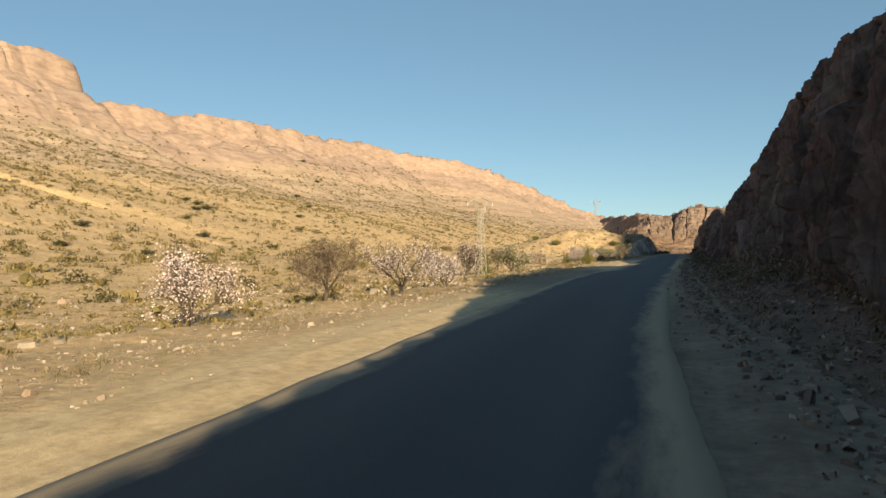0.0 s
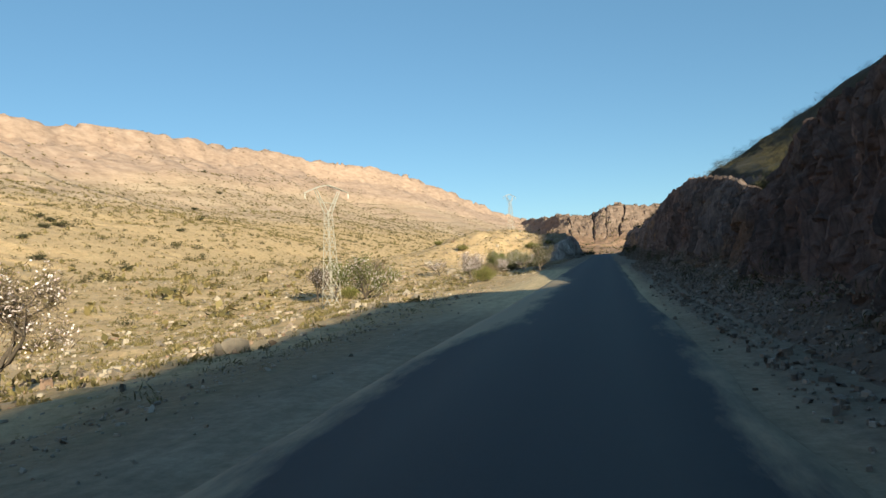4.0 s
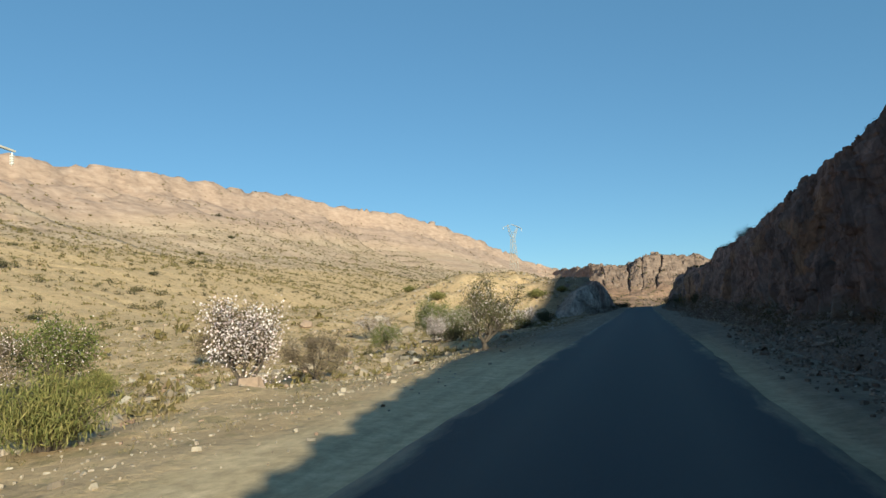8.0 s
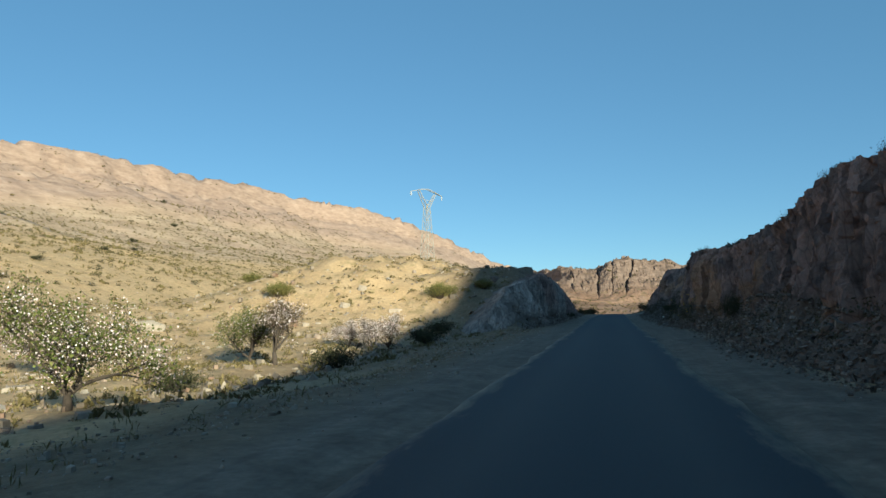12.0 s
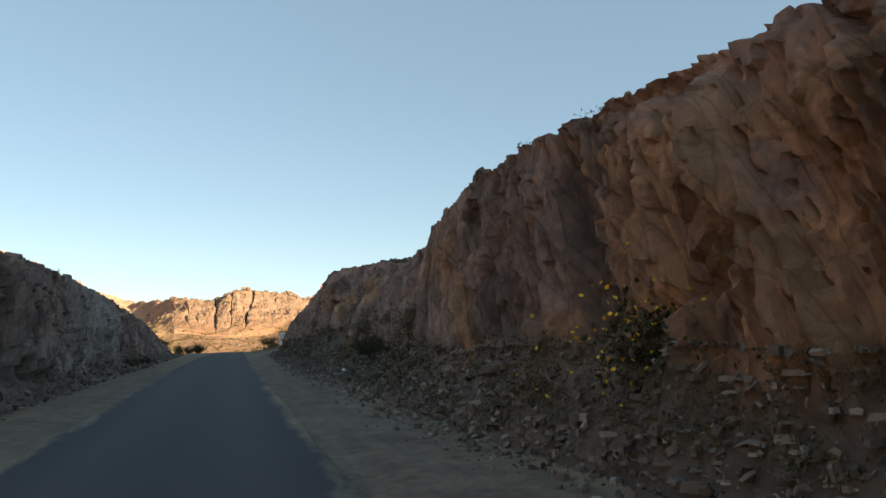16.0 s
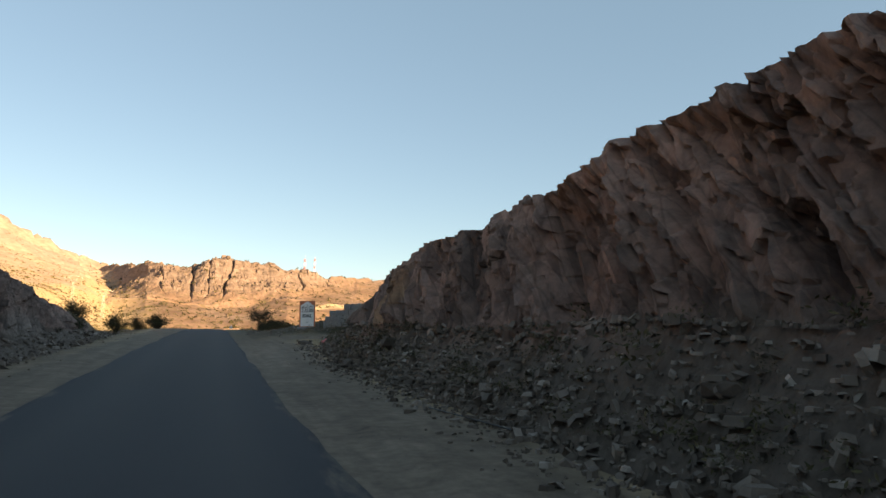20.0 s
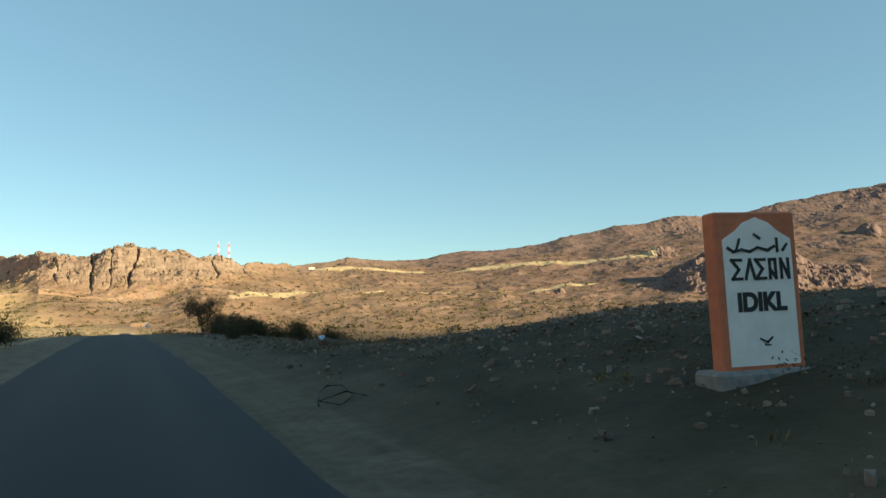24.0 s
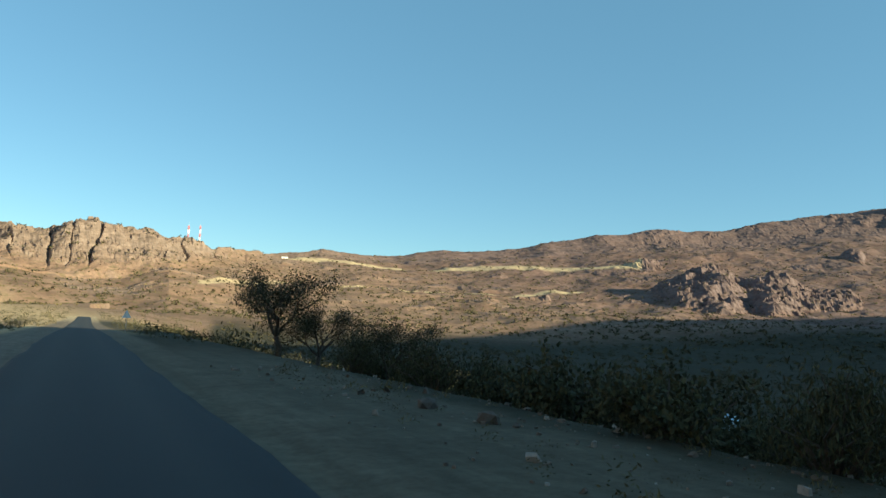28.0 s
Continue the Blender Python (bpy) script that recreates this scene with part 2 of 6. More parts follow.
def b_rock(nt, p):
    zone = attr(nt, "zone")               # red: rubble and dust, green: bare ochre faces, blue: grey faces
    cell = cells_tex(nt, 0.9, (1, 0.8, 0.3), dip=0.6)
    n1 = noise_tex(nt, 0.55, 9, 0.72, (1, 1, 0.45), 0.8)
    n2 = noise_tex(nt, 4.5, 9, 0.78, (1, 1, 0.6), 0.4)
    red = ramp(nt, n1, [(0.28, (0.12, 0.090, 0.080)), (0.44, (0.235, 0.165, 0.14)), (0.58, (0.37, 0.242, 0.20)), (0.72, (0.20, 0.165, 0.145))])
    ochre = ramp(nt, n1, [(0.3, (0.19, 0.115, 0.082)), (0.5, (0.36, 0.212, 0.135)), (0.7, (0.48, 0.295, 0.185))])
    grey = ramp(nt, n1, [(0.3, (0.19, 0.158, 0.14)), (0.55, (0.38, 0.32, 0.278)), (0.75, (0.48, 0.41, 0.36))])
    col = mix(nt, zone[1], red, ochre)
    col = mix(nt, zone[2], col, grey)
    tone = nt.nodes.new("ShaderNodeHueSaturation")
    nt.links.new(col, tone.inputs["Color"])
    val = nt.nodes.new("ShaderNodeSeparateColor")
    nt.links.new(cell, val.inputs[0])
    nt.links.new(maths(nt, "ADD", maths(nt, "MULTIPLY", val.outputs[0], 0.5), 0.75), tone.inputs["Value"])
    col = tone.outputs[0]
    chip = cells_tex(nt, 2.6, (1, 0.8, 0.3), dip=0.6)
    chips = nt.nodes.new("ShaderNodeSeparateColor")
    nt.links.new(chip, chips.inputs[0])
    col = mix(nt, 0.6, col, ramp(nt, chips.outputs[1], [(0.0, (0.5, 0.48, 0.48)), (0.35, (1.0, 0.98, 0.97)), (1.0, (1.3, 1.25, 1.2))]), "MULTIPLY")
    for size, width, dark in ((0.8, 0.03, 0.4), (2.4, 0.05, 0.4)):
        crack = ramp(nt, cells_tex(nt, size, (1, 0.8, 0.25), "Distance", "DISTANCE_TO_EDGE", 0.6), [(0.0, (0.3, 0.28, 0.27)), (width, (1, 1, 1))])
        col = mix(nt, dark, col, crack, "MULTIPLY")
    grain = ramp(nt, n2, [(0.3, (0.5, 0.48, 0.47)), (0.7, (1.2, 1.18, 1.15))])
    col = mix(nt, 0.75, col, grain, "MULTIPLY")
    ge = nt.nodes.new("ShaderNodeNewGeometry")
    pos = nt.nodes.new("ShaderNodeSeparateXYZ")
    nt.links.new(ge.outputs["Position"], pos.inputs[0])
    cut_shade = ramp(nt, maths(nt, "MULTIPLY", pos.outputs[1], 0.001), [(0.075, (0.5, 0.5, 0.53)), (0.13, (1, 1, 1))])   # the first stretch is painted darker to deepen its shade
    col = mix(nt, 1.0, col, cut_shade, "MULTIPLY")
    dust = ramp(nt, noise_tex(nt, 3.0, 8, 0.75), [(0.3, (0.105, 0.079, 0.063)), (0.7, (0.21, 0.163, 0.132))])
    col = mix(nt, zone[0], col, dust)
    nt.links.new(col, p.inputs["Base Color"])
    p.inputs["Roughness"].default_value = 0.9
    p.inputs["Specular IOR Level"].default_value = 0.2
    b1 = bump(nt, p, noise_tex(nt, 1.6, 9, 0.75, (1, 1, 0.5), 0.5), 0.8, 0.14)
    b2 = bump(nt, p, chips.outputs[1], 0.7, 0.10, b1)
    bump(nt, p, n2, 0.9, 0.07, b2)


def b_stone(nt, p):
    oi = nt.nodes.new("ShaderNodeObjectInfo")
    ge = nt.nodes.new("ShaderNodeNewGeometry")
    r = maths(nt, "FRACT", maths(nt, "ADD", oi.outputs["Random"], ge.outputs["Random Per Island"]))
    base = ramp(nt, r, [(0.0, (0.20, 0.155, 0.12)), (0.4, (0.33, 0.265, 0.205)), (0.75, (0.42, 0.35, 0.285)), (1.0, (0.27, 0.17, 0.12))])
    n = noise_tex(nt, 6.0, 8, 0.75)
    col = mix(nt, 0.7, base, ramp(nt, n, [(0.3, (0.55, 0.53, 0.5)), (0.7, (1.2, 1.18, 1.15))]), "MULTIPLY")
    nt.links.new(col, p.inputs["Base Color"])
    p.inputs["Roughness"].default_value = 0.9
    bump(nt, p, n, 0.6, 0.03)


def b_asphalt(nt, p):
    zone = attr(nt, "zone")               # red: dust carried in from the verges, green: pale wheel bands
    n = noise_tex(nt, 40.0, 6, 0.8)
    patch = noise_tex(nt, 0.5, 6, 0.65, (1, 0.25, 1))
    col = ramp(nt, n, [(0.3, (0.019, 0.021, 0.027)), (0.7, (0.052, 0.054, 0.062))])
    col = mix(nt, maths(nt, "MULTIPLY", zone[1], 0.5), col, (0.08, 0.075, 0.072))
    col = mix(nt, maths(nt, "MULTIPLY", patch, 0.5), col, (0.055, 0.053, 0.052))
    edge = maths(nt, "ADD", zone[0], maths(nt, "MULTIPLY", maths(nt, "SUBTRACT", noise_tex(nt, 1.6, 7, 0.7, (1, 0.22, 1)), 0.5), 0.9))
    edge = ramp(nt, edge, [(0.42, (0, 0, 0)), (0.72, (1, 1, 1))])
    col = mix(nt, maths(nt, "MULTIPLY", edge, 0.8), col, (0.36, 0.27, 0.175))
    ge = nt.nodes.new("ShaderNodeNewGeometry")
    pos = nt.nodes.new("ShaderNodeSeparateXYZ")
    nt.links.new(ge.outputs["Position"], pos.inputs[0])
    dark_end = ramp(nt, maths(nt, "MULTIPLY", pos.outputs[1], 0.001), [(0.19, (1, 1, 1)), (0.215, (0.66, 0.67, 0.70))])     # the last stretch is darker and slightly bluer
    col = mix(nt, 1.0, col, dark_end, "MULTIPLY")
    nt.links.new(col, p.inputs["Base Color"])
    p.inputs["Roughness"].default_value = 0.82
    p.inputs["Specular IOR Level"].default_value = 0.3
    bump(nt, p, n, 0.4, 0.012)


def plain(color, rough=0.7, metal=0.0, scale=4.0, vary=0.35, bumpy=0.2):
    def build(nt, p):
        n = noise_tex(nt, scale, 7, 0.7)
        lo, hi = (tuple(c * (1 - vary) for c in color), tuple(min(1.0, c * (1 + vary)) for c in color))
        nt.links.new(ramp(nt, n, [(0.3, lo), (0.7, hi)]), p.inputs["Base Color"])
        p.inputs["Roughness"].default_value = rough
        p.inputs["Metallic"].default_value = metal
        if bumpy:
            bump(nt, p, n, bumpy, 0.02)
    return build


def leafy(stops, trans=0.25):
    def build(nt, p):
        ge = nt.nodes.new("ShaderNodeNewGeometry")
        nt.links.new(ramp(nt, ge.outputs["Random Per Island"], stops), p.inputs["Base Color"])
        p.inputs["Roughness"].default_value = 0.75
        p.inputs["Specular IOR Level"].default_value = 0.2
        p.inputs["Subsurface Weight"].default_value = 0.0
        p.inputs["Transmission Weight"].default_value = 0.0
    return build


M_GROUND, M_ROCK, M_STONE, M_ASPHALT = mat("dry_ground", b_ground), mat("cliff_rock", b_rock), mat("loose_stone", b_stone), mat("worn_asphalt", b_asphalt)
M_BARK = mat("grey_brown_bark", plain((0.075, 0.055, 0.042), 0.9, 0, 12, 0.4, 0.5))
M_BLOSSOM = mat("almond_blossom", leafy([(0.0, (0.60, 0.44, 0.45)), (0.5, (0.80, 0.66, 0.67)), (1.0, (0.90, 0.82, 0.81))]))
M_LEAF = mat("almond_leaf", leafy([(0.0, (0.06, 0.075, 0.016)), (0.5, (0.11, 0.125, 0.03)), (1.0, (0.19, 0.19, 0.055))]))
M_TWIG = mat("bare_twigs", leafy([(0.0, (0.085, 0.06, 0.04)), (0.6, (0.15, 0.11, 0.075)), (1.0, (0.25, 0.19, 0.13))]))
M_SCRUB = mat("dry_scrub", leafy([(0.0, (0.085, 0.068, 0.026)), (0.5, (0.145, 0.112, 0.045)), (1.0, (0.23, 0.175, 0.078))]))
M_BROOM = mat("green_broom", leafy([(0.0, (0.085, 0.09, 0.024)), (0.6, (0.165, 0.15, 0.045)), (1.0, (0.27, 0.22, 0.085))]))
M_DARKBUSH = mat("dark_juniper_leaf", leafy([(0.0, (0.030, 0.030, 0.016)), (0.6, (0.055, 0.052, 0.025)), (1.0, (0.085, 0.078, 0.036))]))
M_STEEL = mat("galvanised_steel", plain((0.52, 0.47, 0.41), 0.55, 0.3, 3, 0.15, 0.0))
M_RED = mat("red_mast_paint", plain((0.55, 0.10, 0.06), 0.6, 0, 3, 0.15, 0))
M_WHITE = mat("white_paint", plain((0.80, 0.78, 0.74), 0.7, 0, 3, 0.1, 0.1))
M_TERRA = mat("terracotta_paint", plain((0.52, 0.17, 0.09), 0.8, 0, 5, 0.2, 0.2))
M_BLACK = mat("black_paint", plain((0.02, 0.02, 0.02), 0.6, 0, 5, 0.2, 0))
M_BLOCK = mat("cement_block", plain((0.22, 0.212, 0.205), 0.95, 0, 9, 0.3, 0.5))
M_BLUE = mat("pale_blue_plastic", plain((0.45, 0.58, 0.72), 0.4, 0, 8, 0.25, 0.3))
M_PINK = mat("red_plastic", plain((0.70, 0.16, 0.15), 0.4, 0, 8, 0.25, 0.3))
M_CABLE = mat("black_cable", plain((0.02, 0.02, 0.02), 0.5, 0, 8, 0.1, 0))

M_DARKSCRUB = mat("dark_olive_scrub", leafy([(0.0, (0.048, 0.042, 0.02)), (0.6, (0.082, 0.068, 0.032)), (1.0, (0.125, 0.10, 0.05))]))


def b_rubble(nt, p):
    ge = nt.nodes.new("ShaderNodeNewGeometry")
    base = ramp(nt, ge.outputs["Random Per Island"], [(0.0, (0.10, 0.076, 0.061)), (0.5, (0.175, 0.136, 0.111)), (0.85, (0.25, 0.2, 0.166)), (1.0, (0.36, 0.305, 0.265))])
    n = noise_tex(nt, 6.0, 8, 0.75)
    nt.links.new(mix(nt, 0.7, base, ramp(nt, n, [(0.3, (0.55, 0.53, 0.5)), (0.7, (1.2, 1.18, 1.15))]), "MULTIPLY"), p.inputs["Base Color"])
    p.inputs["Roughness"].default_value = 0.9
    bump(nt, p, n, 0.6, 0.03)


M_RUBBLE = mat("dark_rubble", b_rubble)
M_OLIVE = mat("dull_almond_leaf", leafy([(0.0, (0.035, 0.038, 0.012)), (0.5, (0.075, 0.072, 0.025)), (1.0, (0.15, 0.13, 0.05))]))


# ---------------------------------------------------------------- helpers for shapes
def part(name, bm, material, parent=None, label="", smooth=False):
    me = bpy.data.meshes.new(name)
    bm.to_mesh(me)
    bm.free()
    me.materials.append(material)
    if smooth:
        me.polygons.foreach_set("use_smooth", [True] * len(me.polygons))
    ob = new(name, me)
    ob.parent = parent
    if label:
        ob["label"] = label
    return ob


def sheet(name, verts, faces, material, zone=None, smooth=True, parent=None):
    """A mesh from arrays of corners and of faces with the same number of sides, with an optional colour per corner."""
    verts, faces = np.asarray(verts, np.float32), np.asarray(faces, np.int32)
    me = bpy.data.meshes.new(name)
    me.vertices.add(len(verts))
    me.vertices.foreach_set("co", verts.ravel())
    n, k = faces.shape
    me.loops.add(n * k)
    me.loops.foreach_set("vertex_index", faces.ravel())
    me.polygons.add(n)
    me.polygons.foreach_set("loop_start", np.arange(0, n * k, k, dtype=np.int32))
    me.polygons.foreach_set("use_smooth", np.full(n, smooth))
    me.update(calc_edges=True)
    if zone is not None:
        a = me.color_attributes.new("zone", "FLOAT_COLOR", "POINT")
        a.data.foreach_set("color", np.c_[zone, np.ones(len(verts))].astype(np.float32).ravel())
    me.materials.append(material)
    ob = new(name, me)
    ob.parent = parent
    return ob


def grid_faces(rows, cols):
    i = np.arange(rows - 1)[:, None] * cols + np.arange(cols - 1)[None, :]
    return np.stack([i, i + 1, i + cols + 1, i + cols], -1).reshape(-1, 4)


def empty(name, m=None):
    ob = new(name)
    if m is not None:
        ob.matrix_basis = m
    return ob


def hash01(i, j, k=0):
    h = (i.astype(np.int64) * 374761393 + j.astype(np.int64) * 668265263 + np.int64(k) * 974634497 + 1013904223) & 0xffffffff
    for m in (2246822519, 3266489917):
        h = ((h ^ (h >> 15)) * m) & 0xffffffff
    h = h ^ (h >> 16)
    return (h & 0xffffff) / 16777215.0


def vnoise(x, y, seed=0):
    i, j = np.floor(x), np.floor(y)
    u, v = x - i, y - j
    u, v = u * u * (3 - 2 * u), v * v * (3 - 2 * v)
    a, b = hash01(i, j, seed), hash01(i + 1, j, seed)
    c, d = hash01(i, j + 1, seed), hash01(i + 1, j + 1, seed)
    return (a + (b - a) * u) * (1 - v) + (c + (d - c) * u) * v - 0.5


def fbm(x, y, octaves=5, seed=0, gain=0.5):
    total, amp = 0.0, 1.0
    for o in range(octaves):
        total = total + amp * vnoise(x * 2 ** o + 17.3 * o, y * 2 ** o - 9.1 * o, seed + o)
        amp *= gain
    return total


def ridged(x, y, octaves=4, seed=0, gain=0.5):
    total, amp = 0.0, 1.0
    for o in range(octaves):
        total = total + amp * (0.5 - 2 * np.abs(vnoise(x * 2 ** o + 5.7 * o, y * 2 ** o + 3.9 * o, seed + o)))
        amp *= gain
    return total


def facets(x, y, seed=0):
    """Cellular pattern: a tilted plane per cell (blocks of rock) and the distance to the cell's border."""
    i0, j0 = np.floor(x), np.floor(y)
    best, second, hgt = np.full(x.shape, 9.0), np.full(x.shape, 9.0), np.zeros(x.shape)
    for di in (-1, 0, 1):
        for dj in (-1, 0, 1):
            i, j = i0 + di, j0 + dj
            px, py = i + hash01(i, j, seed), j + hash01(i, j, seed + 1)
            d = np.hypot(x - px, y - py)
            h = hash01(i, j, seed + 2) + (x - px) * (hash01(i, j, seed + 3) - 0.5) * 1.2 + (y - py) * (hash01(i, j, seed + 4) - 0.5) * 1.2
            near = d < best
            second = np.where(near, best, np.minimum(second, d))
            hgt = np.where(near, h, hgt)
            best = np.where(near, d, best)
    return hgt, second - best


def smooth(a, b, x):
    t = np.clip((x - a) / (b - a), 0, 1)
    return t * t * (3 - 2 * t)


# ---------------------------------------------------------------- the plan
ROAD_Y = [-80, 0, 24, 60, 86, 105, 124, 150, 185, 206, 221, 242, 257, 277, 300, 330, 380, 460, 560, 700, 800]
ROAD_Z = [-2.4, -0.1, 0.75, 1.7, 2.5, 3.15, 3.65, 4.4, 5.55, 6.15, 6.5, 7.1, 7.45, 7.72, 7.75, 7.35, 6.3, 5.6, 6.3, 9.5, 11]
LINE_Y = [-80, -20, 0, 12, 25, 40, 60, 205, 225, 245, 262, 295, 330, 400, 560, 700, 800]
LINE_X = [15.0, 3.8, 1.35, 0.75, 0.25, -0.1, -0.1, 0.2, 0.45, 0.8, 1.15, 1.55, 2.3, 4.0, 9.0, 16, 30]


def road_z(y):
    return np.interp(y, np.arange(-80, 801, 4.0), np.convolve(np.interp(np.arange(-100, 821, 4.0), ROAD_Y, ROAD_Z), np.ones(11) / 11, "valid")[:221])


def road_x(y):
    return np.interp(y, np.arange(-80, 801, 4.0), np.convolve(np.interp(np.arange(-90, 811, 4.0), LINE_Y, LINE_X), np.ones(6) / 6, "valid")[:221])


def half(y):
    return np.interp(y, [0, 20, 35, 48, 62, 205, 260, 300, 800], [2.15, 2.3, 2.5, 2.45, 2.25, 2.15, 1.9, 1.7, 1.7])


# foot of the rubble and crest of the rock cut on the hill side
TOE_Y = [-60, 0, 15, 35, 60, 75, 85, 97, 117, 137, 157, 166, 175, 188, 207, 219, 228, 240]
TOE_X = [12.0, 5.2, 4.0, 3.6, 3.4, 4.0, 3.8, 3.8, 5.4, 4.5, 5.3, 4.4, 4.5, 4.3, 5.0, 4.9, 5.6, 7.0]
CREST_Y = [-60, 0, 13, 18, 25, 38, 46, 52, 55, 57.5, 60, 63, 66, 70, 75, 80, 90, 100, 116, 120, 125, 128, 132, 136, 140, 143, 150, 157, 160, 163, 166, 170, 173, 175, 178, 180, 182, 184, 187, 190, 192, 195, 198, 202, 205, 208, 211, 215, 217, 219.5, 221, 223, 228, 236]
CREST_Z = [3.0, 4.8, 6.4, 6.8, 6.6, 6.2, 6.3, 6.5, 6.2, 5.5, 5.2, 5.6, 6.3, 6.87, 7.58, 8.13, 8.5, 8.5, 8.81, 8.83, 8.85, 8.94, 8.85, 9.4, 9.2, 8.9, 8.8, 9.1, 9.5, 9.8, 10.1, 10.26, 9.78, 9.9, 10.0, 10.2, 10.14, 9.97, 10.45, 10.69, 10.74, 10.96, 10.7, 10.45, 10.43, 10.08, 9.84, 10.0, 9.65, 9.55, 9.18, 8.64, 7.4, 6.9]


def toe_x(y):
    return np.interp(y, TOE_Y, TOE_X)


def crest_z(y):
    return np.interp(y, CREST_Y, CREST_Z)


def crest_x(y):
    return np.interp(y, [-60, 0, 20, 50, 70, 100, 117, 160, 172, 176, 180, 184, 188, 190.5, 193, 220, 234], [14, 8.0, 6.3, 6.2, 6.4, 6.2, 6.8, 6.3, 6.35, 7.6, 8.0, 8.0, 7.2, 6.5, 6.4, 6.5, 8.5])


SHADE_Y = [-100, -8, 2, 9, 16, 22, 30, 45, 51, 56, 74, 81, 86.5, 94, 108, 116, 122, 135, 143, 150]
SHADE_E = [0, 0.3, 1.35, 2.0, 3.0, 3.3, 3.7, 4.6, 1.5, 0.0, 0.0, 0.5, 1.9, 3.3, 3.1, 3.7, 4.4, 5.8, 7.6, 9.0]


RIDGE = np.array([(-490, -500), (-475, 0), (-470, 200), (-453, 435), (-388, 900), (-300, 1080), (-235, 1210), (-168, 1344), (-120, 1480), (-60, 1800), (0, 2600)], float)
RIDGE_Z = np.array([138, 141, 143, 146, 159, 154, 130, 100, 92, 80, 70], float)


def to_ridge(x, y):
    """Distance from the western ridge line (less than 0 behind it) and the ridge's height at the nearest place."""
    best, hgt, along = np.full(x.shape, 1e9), np.zeros(x.shape), np.zeros(x.shape)
    run = 0.0
    for (a, b, za, zb) in zip(RIDGE[:-1], RIDGE[1:], RIDGE_Z[:-1], RIDGE_Z[1:]):
        d = b - a
        ln = np.hypot(*d)
        t = np.clip(((x - a[0]) * d[0] + (y - a[1]) * d[1]) / ln ** 2, 0, 1)
        ox, oy = x - a[0] - t * d[0], y - a[1] - t * d[1]
        dist = np.hypot(ox, oy)
        side = np.where(x >= np.interp(y, RIDGE[:, 1], RIDGE[:, 0]), 1.0, -1.0)
        near = dist < np.abs(best)
        best = np.where(near, dist * side, best)
        hgt = np.where(near, za + t * (zb - za), hgt)
        along = np.where(near, run + t * ln, along)
        run += ln
    return best, hgt, along


def west_mountain(x, y):
    d, top, s = to_ridge(x, y)
    top = top + 6 * fbm(s / 90, s * 0 + 3.3, 4, 40) + 3.2 * np.round(3 * vnoise(s / 34, s * 0, 44)) / 2 + 0.8 * (facets(s / 12, s * 0, 47)[0] - 0.5) + 16 * smooth(780, 870, s) * smooth(946, 936, s) - 7 * smooth(936, 946, s) * smooth(1090, 1000, s)
    wob = 14 * fbm(s / 110, d / 160, 3, 41) * smooth(0, 60, d) + 3 * fbm(s / 25, d / 40, 3, 42)
    f = np.interp(d + wob, [-200, -30, 0, 7, 14, 40, 62, 72, 130, 205, 285, 330, 385, 450], [0.7, 0.97, 1.0, 0.99, 0.86, 0.76, 0.68, 0.61, 0.43, 0.285, 0.155, 0.065, 0.02, 0.0])
    z = f * top
    gully = ridged(s / 75, d / 330, 4, 45) * 3.2 * smooth(60, 140, d) * smooth(430, 300, d)
    rough = (facets(s / 19 + 0.4 * vnoise(s / 60, d / 30, 48), d / 9, 46)[0] - 0.5) * 5.5 * smooth(70, 10, np.abs(d - 10)) + fbm(s / 14, d / 14, 4, 49) * 1.3 * smooth(420, 300, d)
    z = z + (gully * smooth(0.02, 0.2, f) + rough) * smooth(500, 420, d)
    # tilted beds of harder rock stand out of the upper slope as ledges
    bed = (z + 0.012 * s + 5 * fbm(s / 70, d / 70, 3, 52)) / 8.5
    ledge = (np.floor(bed) + smooth(0.6, 0.85, bed - np.floor(bed)) - bed) * 8.5
    stretch = np.clip(0.35 + 1.6 * fbm(s / 45, d / 60, 3, 53), 0, 1)
    return z + 0.6 * ledge * stretch * smooth(210, 90, d) * smooth(-30, 0, d), np.maximum(smooth(85, 55, d), 0.6 * stretch * smooth(190, 110, d)) * smooth(-40, -10, d), f


EYE = (1.0, 243.0, 8.6)
AZ = [-40, -9, -6, -4.3, -3.2, -1.2, 0.3, 2.0, 3.6, 5.4, 6.6, 9, 14.1, 17.6, 24, 31.2, 37.5, 42.8, 48.2, 52.2, 57.3, 58.7, 60.0, 60.9, 61.8, 64.6, 67, 75, 85, 110]
SKY_EL = [4.3, 4.4, 4.6, 5.24, 5.3, 5.0, 5.9, 5.95, 5.5, 5.3, 4.9, 4.75, 4.43, 4.93, 4.99, 5.68, 6.65, 7.5, 7.5, 8.05, 8.55, 8.75, 8.8, 8.2, 7.75, 7.5, 7.3, 6.0, 5.0, 4.0]
SKY_R = [1500, 1300, 1000, 860, 825, 815, 820, 820, 822, 828, 835, 900, 1150, 1220, 1300, 1350, 1400, 1450, 1500, 1555, 1610, 1620, 1635, 1645, 1655, 1690, 1725, 1850, 2100, 2100]
FOOT_EL = [2.0, 2.0, 2.0, 2.1, 2.0, 1.7, 1.5, 1.45, 1.6, 2.2, 2.7, 2.9, 2.8, 2.6, 2.4, 2.2, 2.3, 2.5, 2.5, 2.5, 2.5, 2.4, 2.4, 2.4, 2.3, 2.2, 2.1, 2.0, 2.0, 2.0]
FOOT_R = [800, 800, 740, 705, 705, 705, 705, 705, 710, 720, 740, 800, 860, 870, 880, 890, 900, 920, 930, 945, 962, 966, 970, 974, 978, 990, 1000, 1040, 1080, 1100]
